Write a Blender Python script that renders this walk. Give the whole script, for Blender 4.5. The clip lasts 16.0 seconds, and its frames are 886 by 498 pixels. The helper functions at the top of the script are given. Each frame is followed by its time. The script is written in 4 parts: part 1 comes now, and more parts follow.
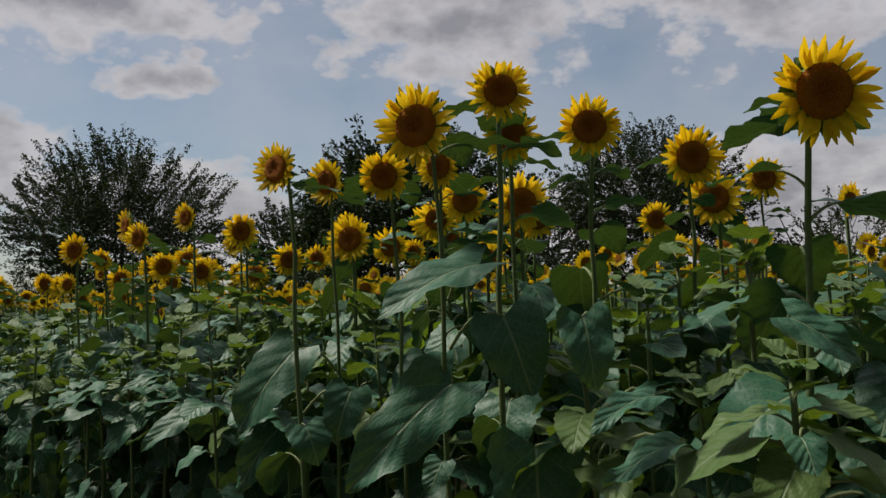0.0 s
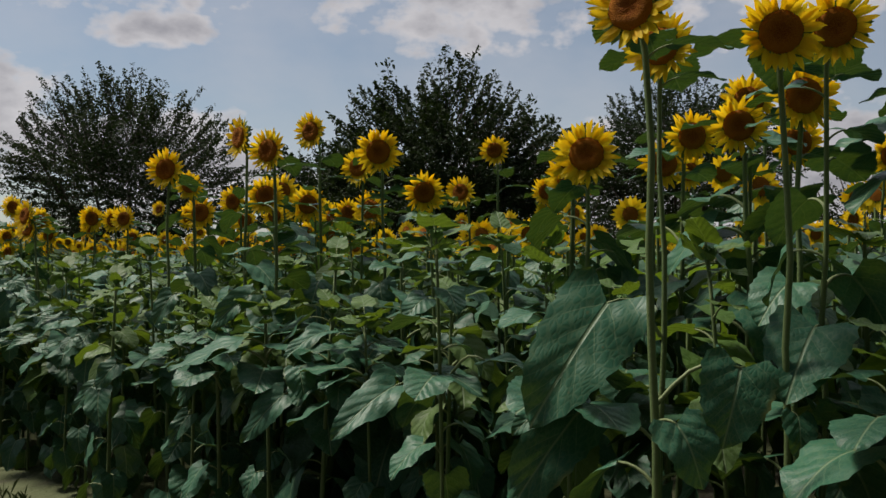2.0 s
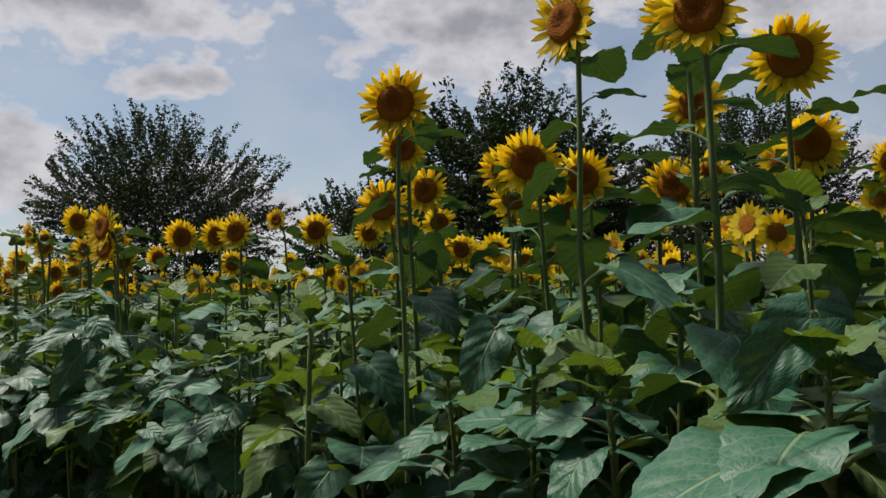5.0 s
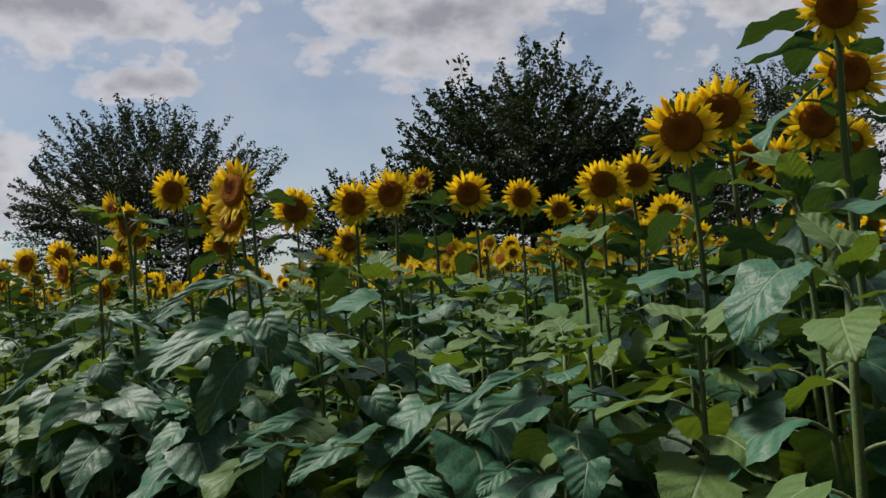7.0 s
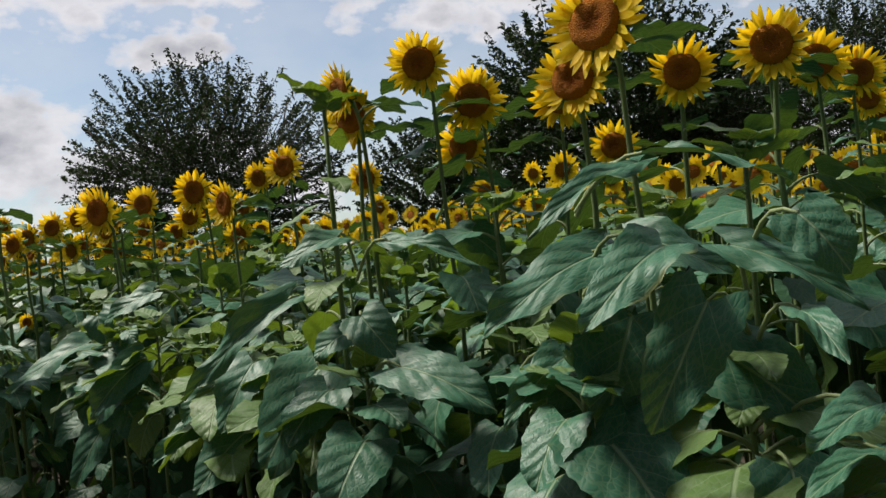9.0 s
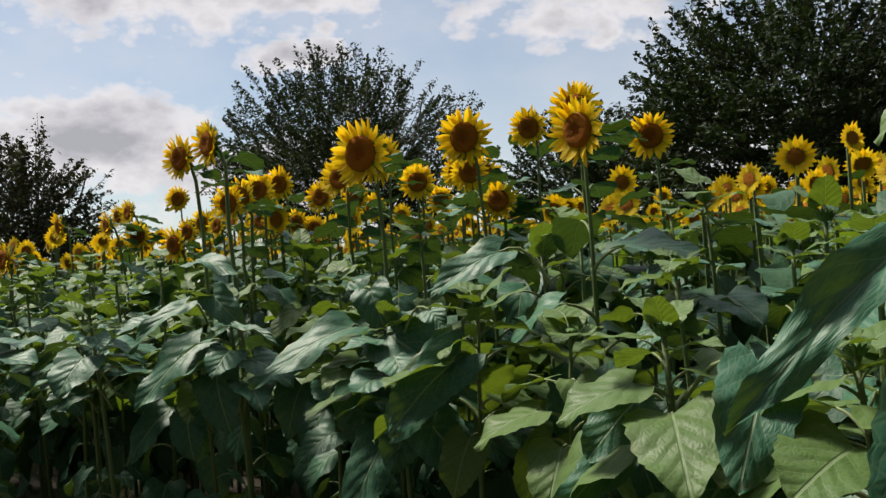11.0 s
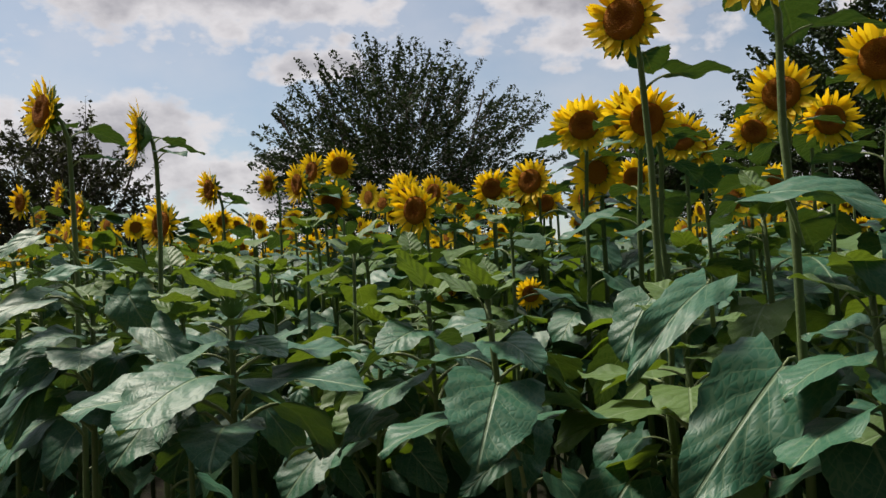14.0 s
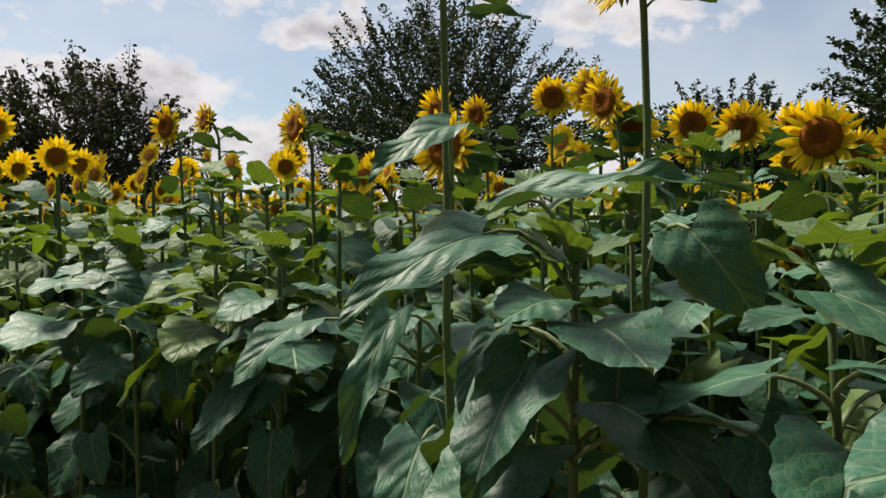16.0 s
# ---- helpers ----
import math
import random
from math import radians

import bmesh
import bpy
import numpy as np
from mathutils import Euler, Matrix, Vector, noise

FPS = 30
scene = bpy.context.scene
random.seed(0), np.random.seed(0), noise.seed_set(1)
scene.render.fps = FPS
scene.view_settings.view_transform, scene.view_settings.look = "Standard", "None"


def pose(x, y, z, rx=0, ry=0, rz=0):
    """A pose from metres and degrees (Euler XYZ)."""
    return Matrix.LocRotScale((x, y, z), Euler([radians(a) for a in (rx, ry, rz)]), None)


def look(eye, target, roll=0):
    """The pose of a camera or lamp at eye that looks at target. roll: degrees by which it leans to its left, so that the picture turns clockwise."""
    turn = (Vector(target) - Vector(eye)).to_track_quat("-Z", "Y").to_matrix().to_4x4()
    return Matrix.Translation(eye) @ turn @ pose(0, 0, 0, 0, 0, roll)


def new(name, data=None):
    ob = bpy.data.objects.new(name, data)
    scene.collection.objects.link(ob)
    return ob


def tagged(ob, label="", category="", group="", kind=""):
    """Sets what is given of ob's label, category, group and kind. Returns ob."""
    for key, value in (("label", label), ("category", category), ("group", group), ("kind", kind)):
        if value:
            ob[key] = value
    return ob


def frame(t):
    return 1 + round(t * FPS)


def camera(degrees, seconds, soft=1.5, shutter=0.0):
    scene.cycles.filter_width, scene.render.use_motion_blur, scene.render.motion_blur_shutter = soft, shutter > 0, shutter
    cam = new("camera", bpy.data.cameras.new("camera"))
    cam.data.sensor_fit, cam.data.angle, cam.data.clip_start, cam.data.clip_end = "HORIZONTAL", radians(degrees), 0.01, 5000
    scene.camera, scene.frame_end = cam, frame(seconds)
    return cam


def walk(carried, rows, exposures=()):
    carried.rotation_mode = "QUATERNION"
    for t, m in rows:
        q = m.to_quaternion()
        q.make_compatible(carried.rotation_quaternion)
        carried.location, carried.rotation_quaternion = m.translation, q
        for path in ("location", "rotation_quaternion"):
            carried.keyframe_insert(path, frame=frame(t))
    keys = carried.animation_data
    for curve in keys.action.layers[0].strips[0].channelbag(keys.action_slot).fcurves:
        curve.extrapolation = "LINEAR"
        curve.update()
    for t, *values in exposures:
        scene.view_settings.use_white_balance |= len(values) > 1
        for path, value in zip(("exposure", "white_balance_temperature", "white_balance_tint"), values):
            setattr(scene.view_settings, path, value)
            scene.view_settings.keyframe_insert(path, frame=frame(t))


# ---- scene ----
cam = camera(56.0, 16.0)
PATH = [
    (0, (0.0, 0.0, 1.45), (0.003, 1.997, 1.555), -1.5),
    (0.5, (-0.289, 0.294, 1.418), (-0.353, 2.293, 1.438), -2.7),
    (1, (-0.578, 0.552, 1.395), (-0.617, 2.551, 1.403), -2.1),
    (1.5, (-0.863, 0.945, 1.359), (-0.927, 2.944, 1.336), -0.1),
    (2, (-1.12, 1.253, 1.356), (-1.102, 3.253, 1.366), 0.4),
    (2.5, (-1.339, 1.618, 1.307), (-1.361, 3.616, 1.391), -0.6),
    (3, (-1.595, 2.003, 1.299), (-1.638, 4.002, 1.338), -0.6),
    (3.5, (-1.804, 2.39, 1.254), (-1.861, 4.387, 1.36), -1.3),
    (6, (-3.083, 4.094, 1.217), (-3.05, 6.091, 1.322), -2.7),
    (6.5, (-3.385, 4.377, 1.206), (-3.346, 6.376, 1.275), -5.0),
    (7, (-3.664, 4.684, 1.197), (-3.638, 6.682, 1.284), -3.9),
    (7.5, (-3.945, 5.042, 1.179), (-3.991, 7.041, 1.241), -4.5),
    (8, (-4.231, 5.342, 1.167), (-4.224, 7.342, 1.171), -3.0),
    (8.5, (-4.491, 5.707, 1.162), (-4.577, 7.705, 1.201), -5.6),
    (9, (-4.791, 5.994, 1.137), (-4.864, 7.992, 1.127), -5.8),
    (9.5, (-5.083, 6.369, 1.099), (-5.288, 8.359, 1.086), -4.0),
    (12, (-6.531, 7.538, 1.043), (-6.878, 9.507, 1.085), -3.4),
    (12.5, (-6.865, 7.821, 1.031), (-7.161, 9.799, 1.058), -0.9),
    (13, (-7.169, 8.139, 1.01), (-7.603, 10.091, 1.038), -4.2),
    (13.5, (-7.51, 8.372, 0.998), (-7.896, 10.332, 1.082), -2.4),
    (14, (-7.853, 8.631, 0.972), (-8.2, 10.599, 1.031), -1.9),
    (14.5, (-8.261, 8.852, 0.955), (-8.793, 10.777, 1.065), -0.1),
    (15, (-8.651, 9.04, 0.943), (-9.216, 10.958, 0.917), -1.3),
    (15.5, (-9.011, 9.3, 0.896), (-9.575, 11.219, 0.933), -0.7),
    (16, (-9.372, 9.529, 0.912), (-9.729, 11.497, 0.903), 0.3),
]
walk(cam, [(t, look(eye, target, roll)) for t, eye, target, roll in PATH],
     ((0, -0.25, 6600, 10), (1.5, -0.05, 6700, 10), (2.6, -0.3, 6500, 10), (3.0, -0.35, 6500, 10), (3.5, -0.15, 6500, 10), (6.0, 0.05, 6500, 10), (7.5, -0.1, 6400, 10),
      (8.0, 0.3, 6500, 10), (9.0, 0.35, 6500, 9), (9.5, 0.45, 6600, 8), (12.0, 0.3, 6700, 11), (13.0, 0.2, 6600, 11), (14.0, 0.25, 6700, 10),
      (14.6, -0.1, 6500, 11), (15.2, 0.25, 6700, 10), (15.6, 0.2, 6700, 10), (16.0, 0.45, 6800, 10)))

# ---- light ----
world = bpy.data.worlds.new("world")
scene.world = world
world.use_nodes = True
SUN_EL, SUN_AZ = radians(57), radians(-64)      # azimuth from +y towards +x


def sky_nodes():
    nt = world.node_tree
    nt.nodes.clear()
    N, L = nt.nodes.new, nt.links.new

    def val(sock, v):
        if isinstance(v, (int, float)):
            sock.default_value = v
        else:
            L(v, sock)

    def mth(op, a, b=0.0, c=0.0, clamp=False):
        n = N("ShaderNodeMath")
        n.operation, n.use_clamp = op, clamp
        for i, v in enumerate((a, b, c)):
            val(n.inputs[i], v)
        return n.outputs[0]

    co = N("ShaderNodeTexCoord").outputs["Generated"]
    sep = N("ShaderNodeSeparateXYZ")
    L(co, sep.inputs[0])
    x, y, z = sep.outputs
    az = mth("MULTIPLY", mth("ARCTAN2", x, y), 57.2958)
    el = mth("MULTIPLY", mth("ARCSINE", z), 57.2958)
    comb = N("ShaderNodeCombineXYZ")
    L(mth("MULTIPLY", az, 0.1), comb.inputs[0])
    L(mth("MULTIPLY", el, 0.16), comb.inputs[1])
    p = comb.outputs[0]

    def fbm(scale, detail, offset, rough=0.55):
        add = N("ShaderNodeVectorMath")
        add.operation = "ADD"
        L(p, add.inputs[0])
        add.inputs[1].default_value = offset
        n = N("ShaderNodeTexNoise")
        n.inputs["Scale"].default_value, n.inputs["Detail"].default_value = scale, detail
        n.inputs["Roughness"].default_value = rough
        L(add.outputs[0], n.inputs["Vector"])
        return n.outputs["Fac"]

    # cumulus banks: azimuth, elevation, half width, half height (degrees)
    banks = ((-25, 19, 13, 4.2), (-18.5, 14.2, 4.2, 1.2), (-32, 9.0, 8.5, 4.0), (-18, 6.0, 10, 3.6),
             (2.0, 18, 10.5, 4.2), (25, 19, 13, 5.5), (20, 5, 22, 4.5), (-46, 12, 9, 5), (-45, 24, 16, 5), (10, 27, 25, 5))
    best = None
    for a, e, w, h in banks:
        u = mth("DIVIDE", mth("SUBTRACT", az, float(a)), float(w))
        v = mth("DIVIDE", mth("SUBTRACT", el, float(e)), float(h))
        d = mth("SUBTRACT", 1.0, mth("SQRT", mth("ADD", mth("MULTIPLY", u, u), mth("MULTIPLY", v, v))))
        best = d if best is None else mth("MAXIMUM", best, d)
    # elsewhere, scattered cloud of the same kind
    far = mth("MULTIPLY", mth("SUBTRACT", fbm(0.55, 3, (7.3, 1.1, 0)), 0.5), 4.0)
    away = mth("MULTIPLY", mth("SUBTRACT", mth("ABSOLUTE", mth("ADD", az, 8.0)), 48.0), 0.1, clamp=True)
    high = mth("MULTIPLY", mth("SUBTRACT", el, 27.0), 0.1, clamp=True)
    away = mth("MAXIMUM", away, high)
    base = mth("ADD", mth("MULTIPLY", mth("MAXIMUM", best, -0.9), mth("SUBTRACT", 1.0, away)), mth("MULTIPLY", far, away))
    rag = mth("ADD", mth("MULTIPLY", mth("SUBTRACT", fbm(1.5, 7, (2.2, 5.1, 0)), 0.5), 1.5),
              mth("MULTIPLY", mth("SUBTRACT", fbm(5.0, 6, (9.2, 3.1, 0), 0.6), 0.5), 0.8))
    puff = N("ShaderNodeTexVoronoi")
    puff.feature = "SMOOTH_F1"
    puff.inputs["Scale"].default_value, puff.inputs["Detail"].default_value = 2.6, 3.0
    puff.inputs["Roughness"].default_value, puff.inputs["Smoothness"].default_value = 0.55, 0.25
    L(p, puff.inputs["Vector"])
    billow = mth("MULTIPLY", mth("SUBTRACT", 0.5, puff.outputs["Distance"]), 0.55)
    dens = mth("ADD", mth("ADD", mth("ADD", base, 0.36), rag), billow)
    mask = N("ShaderNodeMapRange")
    mask.interpolation_type = "SMOOTHSTEP"
    L(dens, mask.inputs[0])
    mask.inputs[1].default_value, mask.inputs[2].default_value = -0.22, 0.42
    veil = mth("MULTIPLY", fbm(0.8, 5, (4.0, 8.0, 0)), 0.74)
    cover = mth("MAXIMUM", mth("MULTIPLY", mask.outputs[0], 0.94), veil)

    sky = N("ShaderNodeTexSky")
    sky.sky_type, sky.sun_disc = "NISHITA", False
    sky.sun_elevation, sky.sun_rotation = SUN_EL, SUN_AZ
    sky.air_density, sky.dust_density, sky.ozone_density = 1.0, 0.7, 2.0
    blue = N("ShaderNodeVectorMath")
    blue.operation = "MULTIPLY"
    L(sky.outputs[0], blue.inputs[0])
    blue.inputs[1].default_value = (0.076, 0.083, 0.083)
    # cloud light: grey cores, brighter rims
    core = N("ShaderNodeMapRange")
    L(mth("ADD", dens, mth("MULTIPLY", mth("SUBTRACT", fbm(2.6, 5, (1.0, 1.0, 3.0)), 0.5), 1.6)), core.inputs[0])
    core.inputs[1].default_value, core.inputs[2].default_value = 0.25, 1.15
    tone = N("ShaderNodeMix")
    tone.data_type = "RGBA"
    L(core.outputs[0], tone.inputs["Factor"])
    tone.inputs["A"].default_value, tone.inputs["B"].default_value = (0.63, 0.615, 0.64, 1), (0.325, 0.318, 0.352, 1)
    mix = N("ShaderNodeMix")
    mix.data_type = "RGBA"
    L(cover, mix.inputs["Factor"])
    L(blue.outputs[0], mix.inputs["A"])
    L(tone.outputs["Result"], mix.inputs["B"])
    # sky above the view is brightened as added fill light for the leaves
    lift = N("ShaderNodeMapRange")
    lift.interpolation_type = "SMOOTHSTEP"
    L(el, lift.inputs[0])
    for i, v in zip((1, 2, 3, 4), (26.0, 66.0, 1.0, 3.0)):
        lift.inputs[i].default_value = v
    bg = N("ShaderNodeBackground")
    L(mix.outputs["Result"], bg.inputs[0])
    # unseen sky behind the camera is dimmed to deepen the shade among leaves
    dim = N("ShaderNodeMapRange")
    dim.interpolation_type = "SMOOTHSTEP"
    L(y, dim.inputs[0])
    for i, v in zip((1, 2, 3, 4), (-0.45, 0.65, 0.15, 1.0)):
        dim.inputs[i].default_value = v
    L(mth("MULTIPLY", lift.outputs[0], dim.outputs[0]), bg.inputs[1])
    L(bg.outputs[0], N("ShaderNodeOutputWorld").inputs[0])


sky_nodes()
sun = new("sun", bpy.data.lights.new("sun", "SUN"))
sun.data.energy, sun.data.angle, sun.data.color = 5.0, radians(12.0), (1.0, 0.93, 0.82)
toward = Vector((math.sin(SUN_AZ) * math.cos(SUN_EL), math.cos(SUN_AZ) * math.cos(SUN_EL), math.sin(SUN_EL)))
sun.matrix_world = look(toward * 60, (0, 0, 0))

# ---- materials ----


class Mat:
    """A node material with short calls for its nodes."""

    def __init__(self, name):
        self.m = bpy.data.materials.new(name)
        self.m.use_nodes = True
        self.t = self.m.node_tree
        self.t.nodes.clear()

    def n(self, kind, **ins):
        node = self.t.nodes.new(kind)
        for k, v in ins.items():
            self.put(node, k.replace("_", " "), v)
        return node

    def put(self, node, key, v):
        sock = node.inputs[key]
        if isinstance(v, bpy.types.NodeSocket):
            self.t.links.new(v, sock)
        else:
            sock.default_value = v

    def math(self, op, a, b=0.0, clamp=False):
        node = self.t.nodes.new("ShaderNodeMath")
        node.operation, node.use_clamp = op, clamp
        for i, v in enumerate((a, b)):
            if isinstance(v, bpy.types.NodeSocket):
                self.t.links.new(v, node.inputs[i])
            else:
                node.inputs[i].default_value = v
        return node.outputs[0]

    def ramp(self, fac, lo, hi, to0=0.0, to1=1.0, smooth=True):
        node = self.t.nodes.new("ShaderNodeMapRange")
        node.interpolation_type = "SMOOTHSTEP" if smooth else "LINEAR"
        self.t.links.new(fac, node.inputs[0])
        for i, v in zip((1, 2, 3, 4), (lo, hi, to0, to1)):
            node.inputs[i].default_value = v
        return node.outputs[0]

    def mix(self, fac, a, b):
        node = self.t.nodes.new("ShaderNodeMix")
        node.data_type = "RGBA"
        for k, v in (("Factor", fac), ("A", a), ("B", b)):
            if isinstance(v, tuple) and len(v) == 3:
                v = (*v, 1)
            self.put(node, k, v)
        return node.outputs["Result"]

    def noise(self, co, scale, detail=3.0, rough=0.55):
        return self.n("ShaderNodeTexNoise", Vector=co, Scale=scale, Detail=detail, Roughness=rough).outputs["Fac"]

    def bump(self, height, strength, distance):
        return self.n("ShaderNodeBump", Height=height, Strength=strength, Distance=distance).outputs[0]

    def out(self, shader):
        self.n("ShaderNodeOutputMaterial", Surface=shader)
        return self.m


def leaf_material(name, low, high, thin, veined=True, gloss=0.40, thinness=0.3, spec=0.20):
    m = Mat(name)
    ob = m.n("ShaderNodeTexCoord").outputs["Object"]
    geo = m.n("ShaderNodeNewGeometry")
    each = m.math("FRACT", m.math("ADD", m.n("ShaderNodeObjectInfo").outputs["Random"], geo.outputs["Random Per Island"]))
    blot = m.noise(ob, 3.5 if veined else 6.0, 4.0)
    col = m.mix(m.math("ADD", m.math("MULTIPLY", blot, 0.55), m.math("MULTIPLY", each, 0.45)), low, high)
    if veined:
        uv = m.n("ShaderNodeUVMap").outputs[0]
        sep = m.n("ShaderNodeSeparateXYZ", Vector=uv)
        u = m.math("ABSOLUTE", m.math("SUBTRACT", sep.outputs[0], 0.5))      # 0 at the midrib, 0.5 at the rim
        v = sep.outputs[1]
        rib = m.ramp(u, 0.008, 0.026, 1.0, 0.0)
        wob = m.math("MULTIPLY", m.math("SUBTRACT", m.noise(ob, 9.0, 2.0), 0.5), 0.05)
        side = m.math("FRACT", m.math("MULTIPLY", m.math("ADD", m.math("SUBTRACT", v, m.math("MULTIPLY", u, m.math("SUBTRACT", 1.25, m.math("MULTIPLY", u, 0.9)))), wob), 5.2))
        side = m.math("ABSOLUTE", m.math("SUBTRACT", side, 0.5))             # 0.5 at a side vein
        vein = m.ramp(side, 0.455, 0.5, 0.0, 1.0)
        vein = m.math("MULTIPLY", vein, m.ramp(u, 0.10, 0.5, 0.75, 0.1))
        lines = m.math("MAXIMUM", rib, vein)
        col = m.mix(m.math("MULTIPLY", lines, 0.60), col, (0.24, 0.31, 0.18))
        net = m.n("ShaderNodeTexVoronoi", Vector=m.n("ShaderNodeVectorMath", Vector=uv).outputs[0], Scale=15.0)
        net.feature = "DISTANCE_TO_EDGE"
        mesh = m.ramp(net.outputs["Distance"], 0.0, 0.30)
        col = m.mix(m.ramp(mesh, 0.0, 0.35, 0.22, 0.0), col, (0.16, 0.22, 0.12))
        # yellowed and browned rims, a few holes' worth of specks
        edge = m.math("MULTIPLY", m.ramp(u, 0.40, 0.5), m.ramp(m.noise(ob, 5.0, 3.0), 0.56, 0.70))
        col = m.mix(m.math("MULTIPLY", edge, 0.6), col, (0.22, 0.20, 0.05))
        speck = m.ramp(m.noise(ob, 24.0, 2.0), 0.70, 0.76)
        col = m.mix(m.math("MULTIPLY", speck, 0.5), col, (0.10, 0.08, 0.03))
        puff = m.math("SUBTRACT", m.math("MULTIPLY", m.ramp(side, 0.0, 0.5, 1.0, 0.0), 0.6), m.math("MULTIPLY", rib, 1.2))
        rough = m.math("ADD", m.math("MULTIPLY", mesh, 0.15), puff)
        normal = m.bump(rough, 0.42, 0.007)
    else:
        normal = m.bump(m.noise(ob, 30.0, 3.0), 0.5, 0.02)
    p = m.n("ShaderNodeBsdfPrincipled", Base_Color=col, Roughness=m.math("ADD", gloss, m.math("MULTIPLY", blot, 0.16)), Normal=normal)
    p.inputs["Specular IOR Level"].default_value = spec
    tr = m.n("ShaderNodeBsdfTranslucent", Color=m.mix(blot, thin, tuple(c * 1.3 for c in thin)), Normal=normal)
    sh = m.n("ShaderNodeMixShader", Fac=thinness)
    m.t.links.new(p.outputs[0], sh.inputs[1])
    m.t.links.new(tr.outputs[0], sh.inputs[2])
    return m.out(sh.outputs[0])


LEAF = leaf_material("sunflower_leaf", (0.014, 0.074, 0.042), (0.038, 0.136, 0.078), (0.09, 0.15, 0.012), thinness=0.12, spec=0.27)
YOUNG = leaf_material("young_leaf", (0.066, 0.125, 0.036), (0.105, 0.172, 0.050), (0.16, 0.24, 0.015), thinness=0.22)
LEAF_FAR = leaf_material("field_leaf", (0.017, 0.056, 0.028), (0.040, 0.102, 0.046), (0.08, 0.14, 0.012), veined=False, gloss=0.44, thinness=0.12)
YOUNG_FAR = leaf_material("field_young_leaf", (0.068, 0.135, 0.036), (0.108, 0.185, 0.050), (0.17, 0.27, 0.015), veined=False, thinness=0.30)
TREE_LEAF = leaf_material("tree_leaf", (0.016, 0.030, 0.014), (0.038, 0.060, 0.025), (0.03, 0.05, 0.008), veined=False, gloss=0.55, thinness=0.15, spec=0.14)
TREE_RUST = leaf_material("tree_leaf_dull", (0.026, 0.032, 0.022), (0.052, 0.054, 0.034), (0.04, 0.05, 0.01), veined=False, gloss=0.55, thinness=0.15, spec=0.14)


def petal_material():
    m = Mat("petal")
    ob = m.n("ShaderNodeTexCoord").outputs["Object"]
    each = m.n("ShaderNodeObjectInfo").outputs["Random"]
    isl = m.n("ShaderNodeNewGeometry").outputs["Random Per Island"]
    streak = m.noise(ob, 40.0, 2.0)
    f = m.math("FRACT", m.math("ADD", each, isl))
    col = m.mix(m.math("ADD", m.math("MULTIPLY", f, 0.6), m.math("MULTIPLY", streak, 0.4)), (0.84, 0.54, 0.008), (0.92, 0.74, 0.035))
    p = m.n("ShaderNodeBsdfPrincipled", Base_Color=col, Roughness=0.55, Normal=m.bump(streak, 0.4, 0.004))
    p.inputs["Specular IOR Level"].default_value = 0.25
    tr = m.n("ShaderNodeBsdfTranslucent", Color=m.mix(f, (0.80, 0.46, 0.004), (0.9, 0.62, 0.02)))
    sh = m.n("ShaderNodeMixShader", Fac=0.55)
    m.t.links.new(p.outputs[0], sh.inputs[1])
    m.t.links.new(tr.outputs[0], sh.inputs[2])
    return m.out(sh.outputs[0])


def disc_material():
    m = Mat("seed_disc")
    ob = m.n("ShaderNodeTexCoord").outputs["Object"]
    r = m.n("ShaderNodeVectorMath", Vector=ob)
    r.operation = "LENGTH"
    cell = m.n("ShaderNodeTexVoronoi", Vector=ob, Scale=260.0)
    grain = m.noise(ob, 60.0, 3.0)
    rr = m.math("ADD", r.outputs["Value"], m.math("MULTIPLY", m.math("SUBTRACT", grain, 0.5), 0.02))
    col = m.mix(m.ramp(rr, 0.016, 0.060), (0.170, 0.032, 0.007), (0.290, 0.088, 0.010))
    col = m.mix(m.math("MULTIPLY", m.ramp(cell.outputs["Distance"], 0.2, 0.7), 0.5), col, (0.38, 0.16, 0.016))
    p = m.n("ShaderNodeBsdfPrincipled", Base_Color=col, Roughness=0.85, Normal=m.bump(m.math("ADD", cell.outputs["Distance"], grain), 0.8, 0.006))
    p.inputs["Specular IOR Level"].default_value = 0.08
    return m.out(p.outputs[0])


def plain(name, low, high, scale, rough, bump=0.4, depth=0.005, detail=4.0, spec=0.3):
    m = Mat(name)
    ob = m.n("ShaderNodeTexCoord").outputs["Object"]
    a, b = m.noise(ob, scale, detail), m.noise(ob, scale * 7, 3.0)
    col = m.mix(m.math("ADD", m.math("MULTIPLY", a, 0.7), m.math("MULTIPLY", b, 0.3)), low, high)
    p = m.n("ShaderNodeBsdfPrincipled", Base_Color=col, Roughness=rough, Normal=m.bump(b, bump, depth))
    p.inputs["Specular IOR Level"].default_value = spec
    return m.out(p.outputs[0])


PETAL, DISC = petal_material(), disc_material()
STEM = plain("stem", (0.070, 0.115, 0.038), (0.135, 0.180, 0.072), 18.0, 0.6)
RIB = plain("petiole", (0.12, 0.17, 0.06), (0.22, 0.26, 0.13), 20.0, 0.55)
CALYX = plain("calyx", (0.05, 0.12, 0.03), (0.11, 0.20, 0.05), 25.0, 0.6)
BARK = plain("bark", (0.035, 0.028, 0.022), (0.085, 0.070, 0.056), 5.0, 0.9, 0.9, 0.04)
GRASS = plain("grass_blade", (0.035, 0.065, 0.015), (0.080, 0.105, 0.030), 3.0, 0.6)


